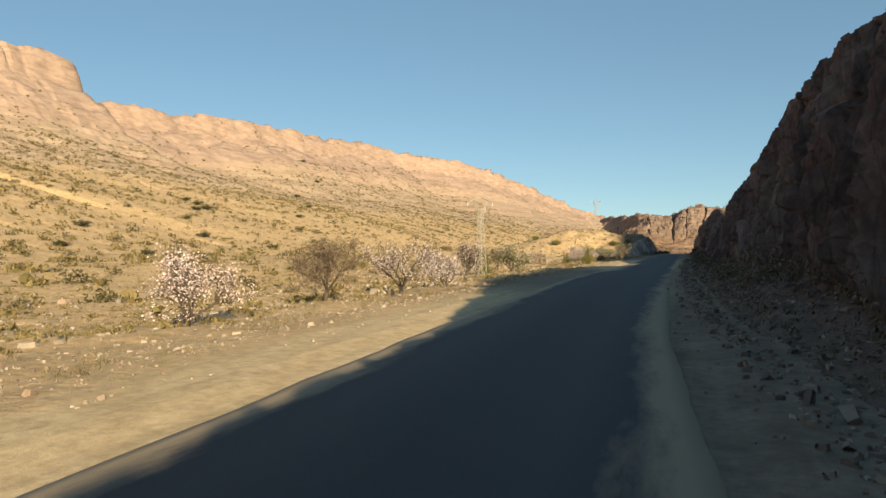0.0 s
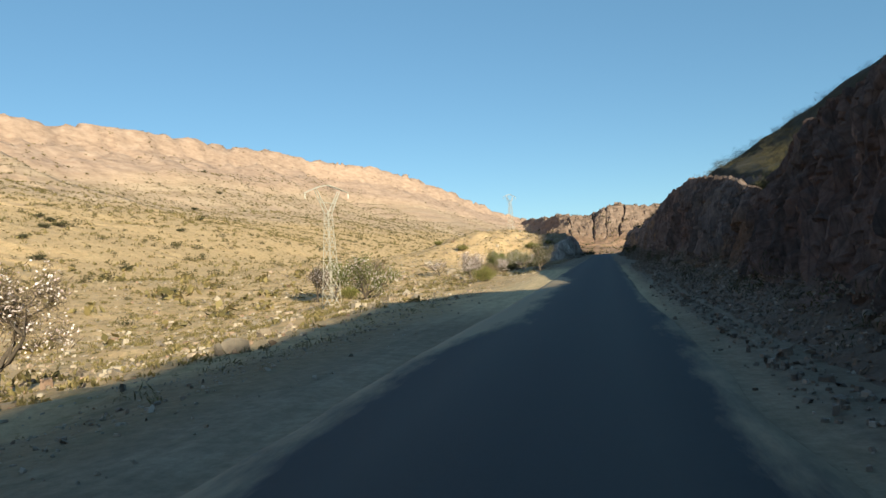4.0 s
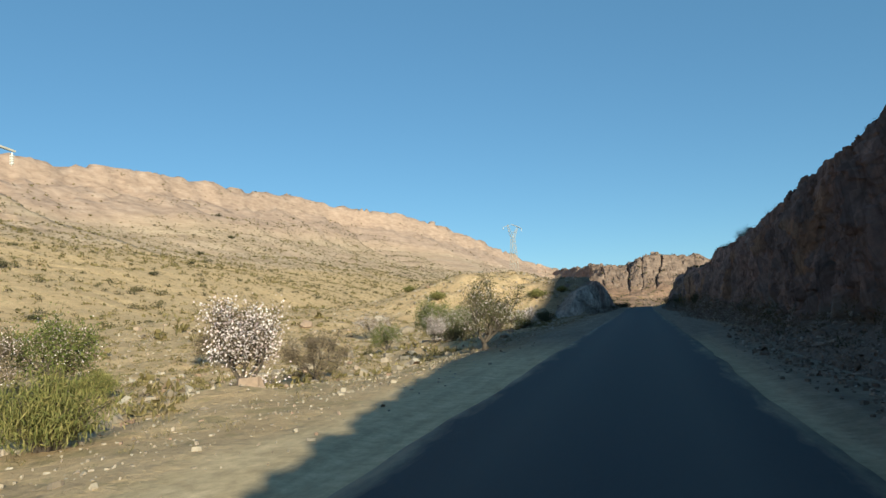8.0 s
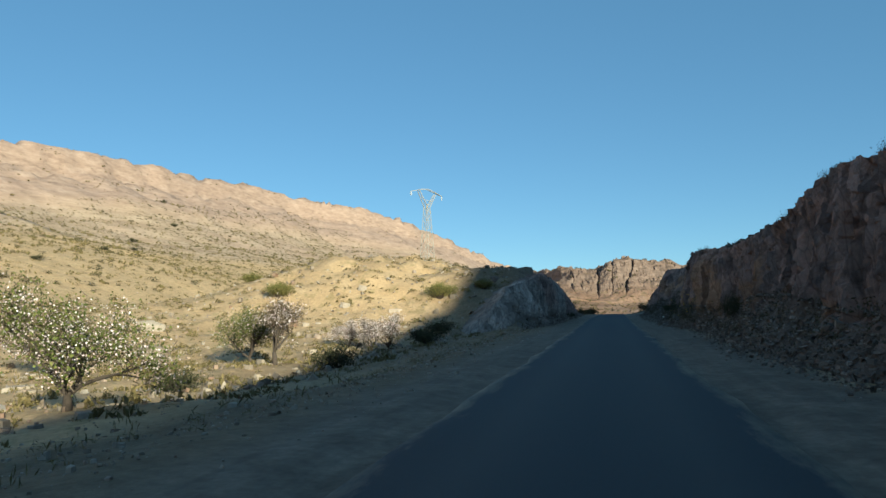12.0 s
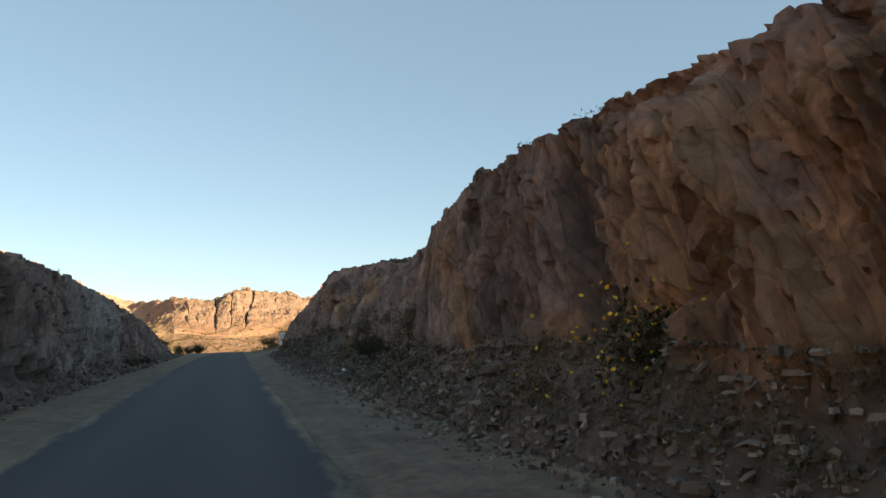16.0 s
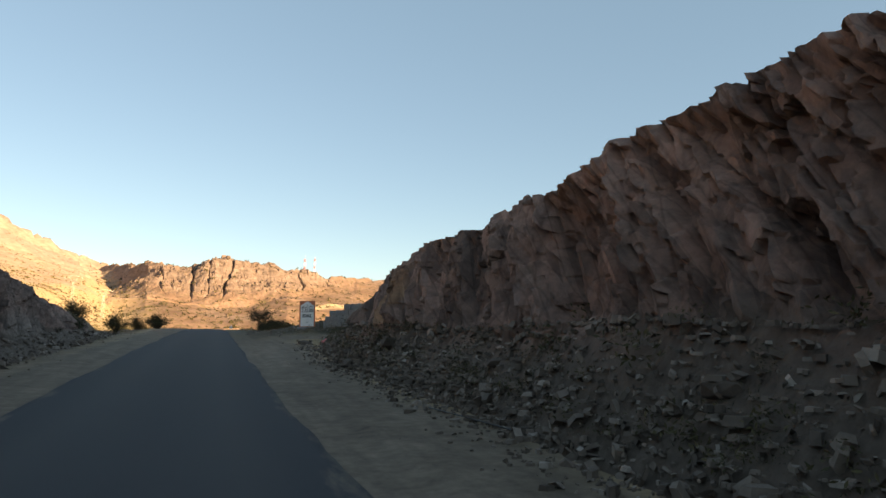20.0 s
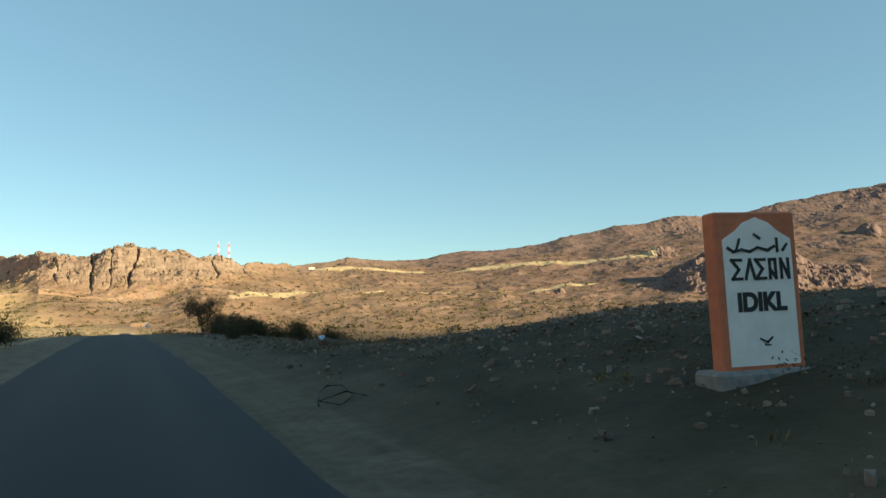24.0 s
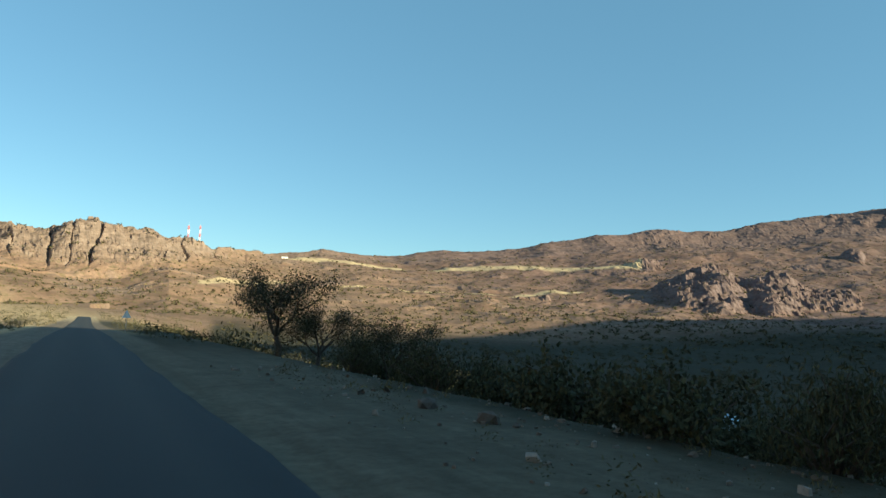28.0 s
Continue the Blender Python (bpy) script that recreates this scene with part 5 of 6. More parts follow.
p = on_apron(62000, 0.12, CUT_ROWS, cut_v, rng)
size = np.clip(rng.lognormal(-2.5, 0.5, len(p)), 0.03, 0.3) * np.interp(p[:, 1], [100, 140], [0.65, 1.0])
stone_field("fallen_rubble", p + size[:, None] * np.array([0, 0, 0.12]), size, 1, "angular grey-brown rubble along the foot of the rock face", M_RUBBLE, (0.16, 0.5), 0.6, FLAKES)
p = on_apron(4500, 0.09, SPUR_ROWS, spur_v, rng)
size = np.clip(rng.lognormal(-2.4, 0.6, len(p)), 0.03, 0.5)
stone_field("valley_side_rubble", p + size[:, None] * np.array([0, 0, 0.12]), size, 6, "grey rubble below the low rock face", M_RUBBLE, (0.16, 0.5), 0.6, FLAKES)
n = 9000
y = rng.uniform(-5, 234, n)
x = toe_x(y) - np.abs(rng.normal(0, 0.4, n))
size = np.clip(rng.lognormal(-2.9, 0.55, n), 0.02, 0.3)
stone_field("verge_gravel", np.c_[x, y, ground_height(x, y)[0] + size * 0.1], size, 7, "loose gravel spilled on the shaded verge", M_RUBBLE, shapes=FLAKES)
# verge and embankment on the valley side
n = 24000
y = rng.uniform(0, 300, n)
x = road_x(y) - 3.3 - np.abs(rng.normal(0, 3.0, n)) - 1.3 * (rng.random(n) < 0.8)
size = np.clip(rng.lognormal(-3.35, 0.55, n), 0.015, 0.3)
stone_field("verge_stones", np.c_[x, y, ground_height(x, y)[0] + size * 0.12], size, 2, "pale stones scattered on the roadside embankment", shapes=FLAKES)
# the slope beyond
n = 20000
y = rng.uniform(5, 230, n)
x = -8 - np.abs(rng.normal(0, 28, n))
size = np.clip(rng.lognormal(-2.0, 0.6, n), 0.06, 0.9)
stone_field("slope_stones", np.c_[x, y, ground_height(x, y)[0] + size * 0.1], size, 3, "tan stones strewn over the dry slope", shapes=FLAKES)
# the pass
n = 15000
y = rng.uniform(222, 300, n)
x = rng.uniform(4.6, 30, n)
keep = (np.abs(y - 238.2 + 0.42 * (x - 4)) > 2.6) | (rng.random(n) < 0.12)
keep &= rng.random(n) < np.clip((x - 3.5) / 5, 0.06, 1)
x, y = x[keep], y[keep]
size = np.clip(rng.lognormal(-3.0, 0.55, len(x)), 0.02, 0.22)
stone_field("pass_stones", np.c_[x, y, ground_height(x, y)[0] + size * 0.12], size, 4, "broken stones and rubble on the shaded level ground", M_RUBBLE, shapes=FLAKES)

# larger single stones
def cut_height(x, y):
    g = cut_v.reshape(-1, CUT_ROWS, 3)
    g = g[int(np.argmin(np.abs(g[:, 0, 1] - y)))]
    return min(float(np.interp(x, np.maximum.accumulate(g[:34, 0]), g[:34, 2])), float(road_z(y)) + 0.9) if x > g[0, 0] else ground_at(x, y)


BIG = ((5.3, 172.6, 0.55), (5.0, 176.2, 0.5), (4.9, 181.4, 0.4), (5.2, 166.6, 0.6), (5.9, 161.0, 0.75), (6.3, 159.6, 0.9), (5.5, 214.6, 0.6), (5.9, 213.5, 0.8), (5.1, 212.3, 0.3), (5.0, 217.6, 0.6), (5.2, 218.8, 0.4), (5.5, 207.6, 0.35), (5.9, 205.4, 0.45), (5.5, 202.0, 0.5), (5.3, 195.4, 0.5), (5.1, 190.2, 0.45),
       (5.6, 232.0, 0.5), (6.4, 223.0, 0.9), (7.5, 224.4, 0.6), (4.6, 44.5, 0.6), (4.8, 41.0, 0.5), (4.5, 36.0, 0.45), (4.9, 51.0, 0.5), (4.6, 70.0, 0.45), (5.0, 78.0, 0.5), (6.0, 118.0, 0.6), (6.1, 122.0, 0.5), (5.6, 140.0, 0.6), (5.4, 134.0, 0.45),
       (-6.6, 113.6, 0.6), (-7.6, 121.0, 0.5), (-9.8, 130.2, 0.8), (-8.6, 96.5, 0.4), (-7.0, 69.6, 0.35), (-6.4, 72.0, 0.4), (-5.9, 66.0, 0.35), (-24, 150, 1.6), (-30, 158, 2.0), (-36, 150, 1.5), (-22, 163, 1.4), (-17, 160, 1.3), (-28, 135, 1.2), (8.8, 265.6, 0.75), (6.9, 288.4, 0.4), (6.8, 290.3, 0.5), (10.5, 262.5, 0.6), (12.0, 261.0, 0.5), (8.2, 277, 0.4))
for k, (x, y, size) in enumerate(BIG):
    sv, sf = STONES[k % len(STONES)]
    r = np.random.default_rng(200 + k)
    v = sv * r.uniform(0.75, 1.2, 3) * np.array([1.25, 0.9, 0.7])
    bm = bmesh.new()
    vs = [bm.verts.new(p) for p in v]
    for fc in sf:
        bm.faces.new([vs[i] for i in fc])
    bmesh.ops.subdivide_edges(bm, edges=bm.edges[:], cuts=1, use_grid_fill=True, fractal=0.18, seed=k)
    bmesh.ops.bevel(bm, geom=bm.edges[:], offset=0.015, segments=1, affect="EDGES")
    ob = part("boulder", bm, M_RUBBLE if x > 0 else M_STONE)
    h = cut_height(x, y) if (x > 3 and y < 234) else ground_at(x, y)
    ob.matrix_basis = pose(x, y, h + size * 0.16, r.uniform(-12, 12), r.uniform(-12, 12), r.uniform(0, 360)) @ Matrix.Diagonal((size, size, size, 1))
    tagged(ob, "angular fallen boulder of brown rock beside the road" if x > 0 else "weathered tan boulder on the stony slope", "boulder", "loose boulders")


def tuft_field(name, x, y, radius, per, material, label, seed, tall=0.8, blade=0.5, zs=None, width=0.2):
    """Low plants too many to count: each one a small dome of leaves."""
    rng = np.random.default_rng(seed)
    n = len(x)
    z = ground_height(x, y)[0] if zs is None else zs
    a, q = rng.uniform(0, 6.28, (n, per)), np.sqrt(rng.random((n, per)))
    c = np.stack([x[:, None] + np.cos(a) * q * radius[:, None], y[:, None] + np.sin(a) * q * radius[:, None], z[:, None] + (1.05 - q) * radius[:, None] * tall * rng.uniform(0.5, 1.1, (n, per))], -1).reshape(-1, 3)
    v, f = leaf_quads(c, np.repeat(radius, per) * blade * rng.uniform(0.7, 1.4, n * per), rng, -0.6, width)
    return tagged(sheet(name, v, f, material, smooth=False), label, "scrub", kind="stuff")


rng = np.random.default_rng(78)
n = 13000
y = rng.uniform(5, 235, n)
x = -8 - np.abs(rng.normal(0, 34, n))
tuft_field("slope_scrub", x, y, np.clip(rng.lognormal(-1.55, 0.4, n), 0.1, 0.6), 22, M_SCRUB, "dry olive tufts of grass and low scrub on the slope", 1)
n = 800
y = rng.uniform(0, 300, n)
x = road_x(y) - 5.0 - np.abs(rng.normal(0, 1.6, n))
tuft_field("verge_grass", x, y, np.clip(rng.lognormal(-1.95, 0.4, n), 0.06, 0.35), 20, M_SCRUB, "thin dry grass tufts on the verge", 2, 1.2, 0.6, width=0.06)
n = 22000
y = rng.uniform(-20, 950, n)
x = -40 - rng.power(1.4, n) * 330
dd = to_ridge(x, y)[0]
ok = (dd > 45)
x, y = x[ok], y[ok]
tuft_field("mountain_scrub", x, y, np.clip(rng.lognormal(-0.35, 0.45, len(x)), 0.3, 2.0), 9, M_SCRUB, "dark dots of scrub over the western mountainside", 3, 0.9, 0.7)
n = 9000
az, rr = np.radians(rng.uniform(-14, 72, n)), 330 + 850 * np.sqrt(rng.random(n))
x, y = EYE[0] + rr * np.sin(az), EYE[1] + rr * np.cos(az)
tuft_field("northern_scrub", x, y, np.clip(rng.lognormal(-0.2, 0.45, n), 0.4, 2.4), 8, M_SCRUB, "scattered scrub on the far northern slopes", 4, 0.9, 0.7)
# shaded thicket below the pass
n = 900
x, y = 9 + np.abs(rng.normal(0, 40, n)), rng.uniform(262, 420, n)
ok = ground_height(x, y)[0] < road_z(y) - 1.0
x, y = x[ok], y[ok]
tuft_field("valley_thicket", x, y, np.clip(rng.lognormal(-0.25, 0.5, len(x)), 0.4, 2.2), 110, M_DARKBUSH, "dark brushwood in the shaded valley below the pass", 5, 1.2, 0.16)
n = 900
x, y = rng.uniform(5.5, 32, n), rng.uniform(224, 300, n)
tuft_field("pass_weeds", x, y, np.clip(rng.lognormal(-1.9, 0.4, n), 0.08, 0.35), 18, M_SCRUB, "small dry weeds between the stones of the pass", 6, 0.9, 0.45, width=0.08)
n = 700
y = rng.uniform(0, 228, n)
x = toe_x(y) + rng.uniform(0.2, 1.3, n)
tuft_field("cutting_weeds", x, y, np.clip(rng.lognormal(-1.7, 0.4, n), 0.1, 0.45), 16, M_DARKBUSH, "dark weeds growing in the rubble of the cutting", 7, 1.0, 0.35, zs=road_z(y) + (x - toe_x(y)) * 0.9, width=0.1)


# ---------------------------------------------------------------- power line
def beam(bm, a, b, r):
    tube(bm, [a, b], [r, r], 4, True)


def pylon(height, arm, base=1.25, waist=0.5):
    top = empty("power_pylon")
    zs = [height * k for k in (0, 0.14, 0.27, 0.39, 0.50, 0.60, 0.69, 0.77)]
    half_w = [(base + (waist - base) * z / zs[-1]) / 2 for z in zs]
    for sx in (-1, 1):
        for sy in (-1, 1):
            bm = bmesh.new()
            tube(bm, [(sx * w, sy * w, z) for z, w in zip(zs, half_w)], [0.027] * len(zs), 4)
            part("leg", bm, M_STEEL, top)
    for k in range(len(zs) - 1):
        za, zb, wa, wb = zs[k], zs[k + 1], half_w[k], half_w[k + 1]
        bars = []
        for sgn in (-1, 1):
            for flip in (-1, 1):
                bars += [((-wa * flip, sgn * wa, za), (wb * flip, sgn * wb, zb)), ((sgn * wa, -wa * flip, za), (sgn * wb, wb * flip, zb))]
            bars += [((-wb, sgn * wb, zb), (wb, sgn * wb, zb)), ((sgn * wb, -wb, zb), (sgn * wb, wb, zb))]
        for p, q in bars:
            bm = bmesh.new()
            beam(bm, p, q, 0.017)
            part("brace", bm, M_STEEL, top)
    w = half_w[-1]
    zt, zn = height * 0.96, zs[-1]
    bars = [((-arm * 0.17, 0, zn + (zt - zn) * 0.45), (arm * 0.17, 0, zn + (zt - zn) * 0.45), 0.04)]
    for sx in (-1, 1):
        for sy in (-1, 1):
            bars.append(((sx * w, sy * w, zn), (sx * arm * 0.26, sy * 0.12, zt), 0.045))
        for q in (0.35, 0.7):
            xa = sx * (w + (arm * 0.26 - w) * q)
            bars.append(((xa, -w * (1 - q), zn + (zt - zn) * q), (sx * (w + (arm * 0.26 - w) * (q - 0.3)), w * (1 - q), zn + (zt - zn) * (q - 0.3)), 0.025))
    for p, q, thick in bars:
        bm = bmesh.new()
        beam(bm, p, q, thick)
        part("fork_bar", bm, M_STEEL, top)
    for sy in (-0.12, 0.12):
        bm = bmesh.new()
        tube(bm, [(-arm / 2, 0, height * 0.915), (-arm * 0.2, sy, height * 0.975), (0, sy, height), (arm * 0.2, sy, height * 0.985), (arm / 2, 0, height * 0.955)], [0.05] * 5, 4)
        part("cross_arm", bm, M_STEEL, top)
    for x, z in ((-arm * 0.48, height * 0.915), (0, height * 0.79), (arm * 0.48, height * 0.95)):
        bm = bmesh.new()
        tube(bm, [(x, 0, z), (x, 0, z - 0.5)], [0.02, 0.02], 5)
        for q in range(4):
            tube(bm, [(x, 0, z - 0.12 - 0.1 * q), (x, 0, z - 0.16 - 0.1 * q)], [0.09, 0.07], 7)
        part("insulator", bm, M_WHITE, top)
    return tagged(top, "galvanised steel lattice power pylon with a forked head", "pylon", "pylons of the power line")


PYLONS = ((-23.5, 95.0, 71, 1.0, 1.0), (-18.8, 190.1, 70, 1.0, 0.76), (-92, 790, 10, 2.0, 2.0), (-72, 800, 10, 2.0, 2.0))
first = pylon(11.3, 6.2)
for x, y, turn, size, tall in PYLONS:
    place(first, x, y, size, turn, 0.1, tall=tall)
remove(first)

# ---------------------------------------------------------------- masts and hut on the northern skyline
def mast(height):
    top = empty("radio_mast")
    for k in range(6):
        bm = bmesh.new()
        za, zb = height * k / 6, height * (k + 1) / 6
        for a in range(3):
            c, s = math.cos(2.094 * a), math.sin(2.094 * a)
            d, e = math.cos(2.094 * (a + 1)), math.sin(2.094 * (a + 1))
            beam(bm, (c, s, za), (c, s, zb), 0.22)
            beam(bm, (c, s, za), (d, e, zb), 0.12)
        part("mast_section", bm, M_RED if k % 2 else M_WHITE, top)
    bm = bmesh.new()
    tube(bm, [(0, 0, height), (0, 0, height * 1.12)], [0.15, 0.08], 5)
    part("aerial", bm, M_WHITE, top)
    return tagged(top, "slender red and white lattice radio mast on the ridge", "mast", "radio masts")


m0 = mast(30)
for az, r, k in ((7.8, 905, 1.0), (8.6, 905, 0.9), (6.9, 905, 0.55)):
    x, y = EYE[0] + r * math.sin(radians(az)), EYE[1] + r * math.cos(radians(az))
    place(m0, x, y, k, 20, 0.5)
remove(m0)
hut = empty("stone_hut")
bm = bmesh.new()
box(bm, 0, 0, 2.0, 9, 6, 4.0, 0.15)
part("walls", bm, M_WHITE, hut)
bm = bmesh.new()
box(bm, 0, 0, 4.15, 9.6, 6.6, 0.35, 0.05)
part("roof_slab", bm, M_BLOCK, hut)
bm = bmesh.new()
box(bm, -1.5, -3.02, 1.1, 1.1, 0.08, 2.2)
part("door", bm, M_TERRA, hut)
az, r = 14.9, 1125
hx, hy = EYE[0] + r * math.sin(radians(az)), EYE[1] + r * math.cos(radians(az))
hut.matrix_basis = pose(hx, hy, ground_at(hx, hy) - 0.4, 0, 0, -20)
tagged(hut, "small whitewashed flat-roofed hut on the far ridge", "hut")

# ---------------------------------------------------------------- village sign
sign = empty("village_sign")
SW, SH = 1.0, 1.72
bm = bmesh.new()
box(bm, 0, 0, SH / 2, SW, 0.22, SH, 0.02)
part("slab", bm, M_TERRA, sign, "terracotta painted masonry slab")
bm = bmesh.new()
prof = [(-0.42, 0.08), (0.42, 0.08), (0.42, 1.42), (0.25, 1.52), (0.16, 1.60), (0.0, 1.66), (-0.16, 1.60), (-0.25, 1.52), (-0.42, 1.42)]
lo = [bm.verts.new((x, -0.112, z)) for x, z in prof]
hi = [bm.verts.new((x, -0.122, z)) for x, z in prof]
bm.faces.new(hi)
for k in range(len(prof)):
    bm.faces.new((lo[k], lo[(k + 1) % len(prof)], hi[(k + 1) % len(prof)], hi[k]))
part("panel", bm, M_WHITE, sign, "white arch-headed painted panel")


def letters(text, x, z, size, name, parent, squash=1.0):
    cu = bpy.data.curves.new(name, "FONT")
    cu.body, cu.size, cu.align_x, cu.extrude, cu.offset = text, size, "CENTER", 0.004, 0.012
    tmp = bpy.data.objects.new(name, cu)
    me = bpy.data.meshes.new_from_object(tmp)
    bpy.data.objects.remove(tmp)
    me.transform(Matrix.Translation((x, -0.127, z)) @ Matrix.Rotation(radians(90), 4, "X") @ Matrix.Diagonal((squash, 1, 1, 1)))
    me.materials.append(M_BLACK)
    ob = new(name, me)
    ob.parent = parent
    return ob


letters("IDIKL", 0, 0.66, 0.27, "latin_lettering", sign, 0.92)
bm = bmesh.new()


def stroke(bm, pts, w=0.032, y=-0.128):
    for (xa, za), (xb, zb) in zip(pts[:-1], pts[1:]):
        d = math.hypot(xb - xa, zb - za)
        box(bm, (xa + xb) / 2, y, (za + zb) / 2, d + w, 0.008, w, 0, Matrix.Rotation(-math.atan2(zb - za, xb - xa), 4, "Y"))


for x in (-0.33, -0.04):
    stroke(bm, [(x + 0.11, 1.20), (x, 1.20), (x + 0.08, 1.10), (x, 1.0), (x + 0.11, 1.0)])
stroke(bm, [(-0.17, 1.0), (-0.11, 1.20), (-0.06, 1.0)])
stroke(bm, [(0.13, 1.0), (0.13, 1.20), (0.20, 1.20), (0.20, 1.0), (0.13, 1.1)])
stroke(bm, [(0.27, 1.0), (0.27, 1.20), (0.36, 1.0), (0.36, 1.20)])
part("tifinagh_lettering", bm, M_BLACK, sign)
bm = bmesh.new()
stroke(bm, [(-0.36, 1.33), (-0.30, 1.29), (-0.20, 1.31), (-0.10, 1.29), (0.0, 1.33), (0.12, 1.30), (0.2, 1.34)], 0.03)
stroke(bm, [(-0.26, 1.31), (-0.22, 1.42)], 0.026)
stroke(bm, [(0.24, 1.29), (0.24, 1.42)], 0.028)
stroke(bm, [(0.31, 1.30), (0.36, 1.36)], 0.028)
stroke(bm, [(0.03, 1.43), (-0.03, 1.47)], 0.026)
part("arabic_lettering", bm, M_BLACK, sign)
bm = bmesh.new()
stroke(bm, [(-0.05, 0.36), (0.03, 0.32), (0.09, 0.37)], 0.018)
stroke(bm, [(0.0, 0.30), (0.06, 0.29)], 0.014)
part("small_emblem", bm, M_BLACK, sign)
bm = bmesh.new()
box(bm, 0, 0, -0.1, SW + 0.3, 0.5, 0.28, 0.04)
part("footing", bm, M_BLOCK, sign)
sx, sy = 7.3, 243.4
sign.matrix_basis = pose(sx, sy, ground_at(sx, sy) + 0.02, 0, -1.5, -12)
tagged(sign, "painted masonry village name sign with a terracotta border", "sign")

# ---------------------------------------------------------------- stacked cement blocks
bl = bmesh.new()
box(bl, 0, 0, 0, 0.40, 0.38, 0.345, 0.01)
block_mesh = bpy.data.meshes.new("cement_block")
bl.to_mesh(block_mesh)
bl.free()
block_mesh.materials.append(M_BLOCK)


def block_stack(x0, y0, x1, y1, tops, label, seed):
    """A wall of loose cement blocks piled without mortar; tops: its height in courses along the length."""
    r = random.Random(seed)
    top = empty("block_stack")
    length = math.hypot(x1 - x0, y1 - y0)
    a = math.degrees(math.atan2(y1 - y0, x1 - x0))
    z0, z1 = ground_at(x0, y0), ground_at(x1, y1)
    cols = int(length / 0.408)
    for c in range(cols):
        courses = int(round(np.interp(c / (cols - 1), *tops)))
        gap = 0.04 if r.random() < 0.15 else 0
        for k in range(courses):
            for d in (0.0, 0.40):
                ob = new("cement_block", block_mesh)
                ob.parent = top
                q = c * 0.408 + 0.2 + gap + (0.12 if k % 2 else 0) + r.uniform(-0.02, 0.02)
                ob.matrix_basis = pose(q, d + r.uniform(-0.035, 0.035), 0.17 + 0.35 * k + (z1 - z0) * q / length, 0, 0, r.uniform(-3, 3))
    top.matrix_basis = pose(x0, y0, z0 - 0.03, 0, 0, a)
    return tagged(top, label, "block stack", "stacks of cement blocks")


block_stack(8.0, 241.4, 16.0, 237.8, ([0, 0.05, 0.1, 0.2, 0.38, 0.40, 0.46, 0.47, 0.6, 0.9, 0.95, 1.0], [2, 3, 3, 4, 4, 5, 5, 4, 4, 4, 3, 2]), "long grey stack of loose cement blocks beside the side road", 1)
block_stack(18.5, 236.6, 23.5, 234.6, ([0, 0.1, 0.5, 1.0], [2, 3, 3, 3]), "shorter grey stack of cement blocks farther up the side road", 2)

# ---------------------------------------------------------------- small things by the road
def crumpled(name, x, y, size, material, label, category, seed, z=None):
    bm = bmesh.new()
    bmesh.ops.create_icosphere(bm, subdivisions=3, radius=0.5)
    for v in bm.verts:
        k = 1 + 0.45 * noise.noise(v.co * 3 + Vector((seed, 0, 0))) + 0.25 * noise.noise(v.co * 8)
        v.co = Vector((v.co.x * k, v.co.y * k * 0.8, max(v.co.z * k * 0.75, -0.25)))
    ob = part(name, bm, material)
    ob.matrix_basis = pose(x, y, (ground_at(x, y) if z is None else z) + size * 0.2, 0, 0, seed * 40) @ Matrix.Diagonal((size, size, size, 1))
    return tagged(ob, label, category)


crumpled("plastic_bag", 6.6, 231.4, 0.45, M_PINK, "crumpled red plastic bag among the stones", "litter", 1)
crumpled("plastic_bag", 8.7, 265.6, 0.34, M_BLUE, "pale blue plastic bag caught on a flat stone", "litter", 2, z=ground_at(8.7, 265.6) + 0.22)
crumpled("plastic_sheet", 85.0, 350.0, 3.4, M_BLUE, "pale plastic sheeting lying in the shaded valley", "litter", 3)
crumpled("white_sack", 4.9, 181.2, 0.15, M_WHITE, "torn whitish sack lying on the rubble", "litter", 4, z=float(road_z(181.2)) + 0.3)


def cable(name, pts, label):
    bm = bmesh.new()
    tube(bm, [(x, y, ground_at(x, y) + z) for x, y, z in pts], [0.012] * len(pts), 6)
    return tagged(part(name, bm, M_CABLE, smooth=True), label, "cable")


cable("loose_cable", [(3.72, 248.0, 0.03), (3.8, 248.35, 0.16), (3.98, 248.5, 0.26), (4.2, 248.4, 0.2), (4.3, 248.15, 0.05), (4.05, 248.0, 0.03), (3.75, 248.05, 0.10), (4.2, 248.25, 0.12), (4.42, 247.95, 0.03)], "black loop of cable sticking up from the dirt")
cable("loose_cable", [(4.55, 208.2, 0.05), (4.75, 207.0, 0.05), (4.9, 206.0, 0.06), (5.1, 205.0, 0.05), (5.3, 203.6, 0.06)], "black cable lying along the dirt verge")


def road_sign(x, y, height, label):
    top = empty("road_sign")
    bm = bmesh.new()
    tube(bm, [(0, 0, -0.2), (0, 0, height)], [0.035, 0.035], 8)
    part("post", bm, M_STEEL, top)
    bm = bmesh.new()
    c = [(-0.42, height - 0.75), (0.42, height - 0.75), (0.0, height)]
    f1 = [bm.verts.new((px, -0.05, pz)) for px, pz in c]
    f2 = [bm.verts.new((px, -0.035, pz)) for px, pz in c]
    bm.faces.new(f1)
    bm.faces.new(f2[::-1])
    for k in range(3):
        bm.faces.new((f1[k], f2[k], f2[(k + 1) % 3], f1[(k + 1) % 3]))
    part("plate", bm, M_WHITE, top)
    top.matrix_basis = pose(x, y, ground_at(x, y), 0, 0, 0)
    return tagged(top, label, "road sign")


road_sign(6.6, 352.0, 2.0, "white triangular road sign on a steel post beside the road")


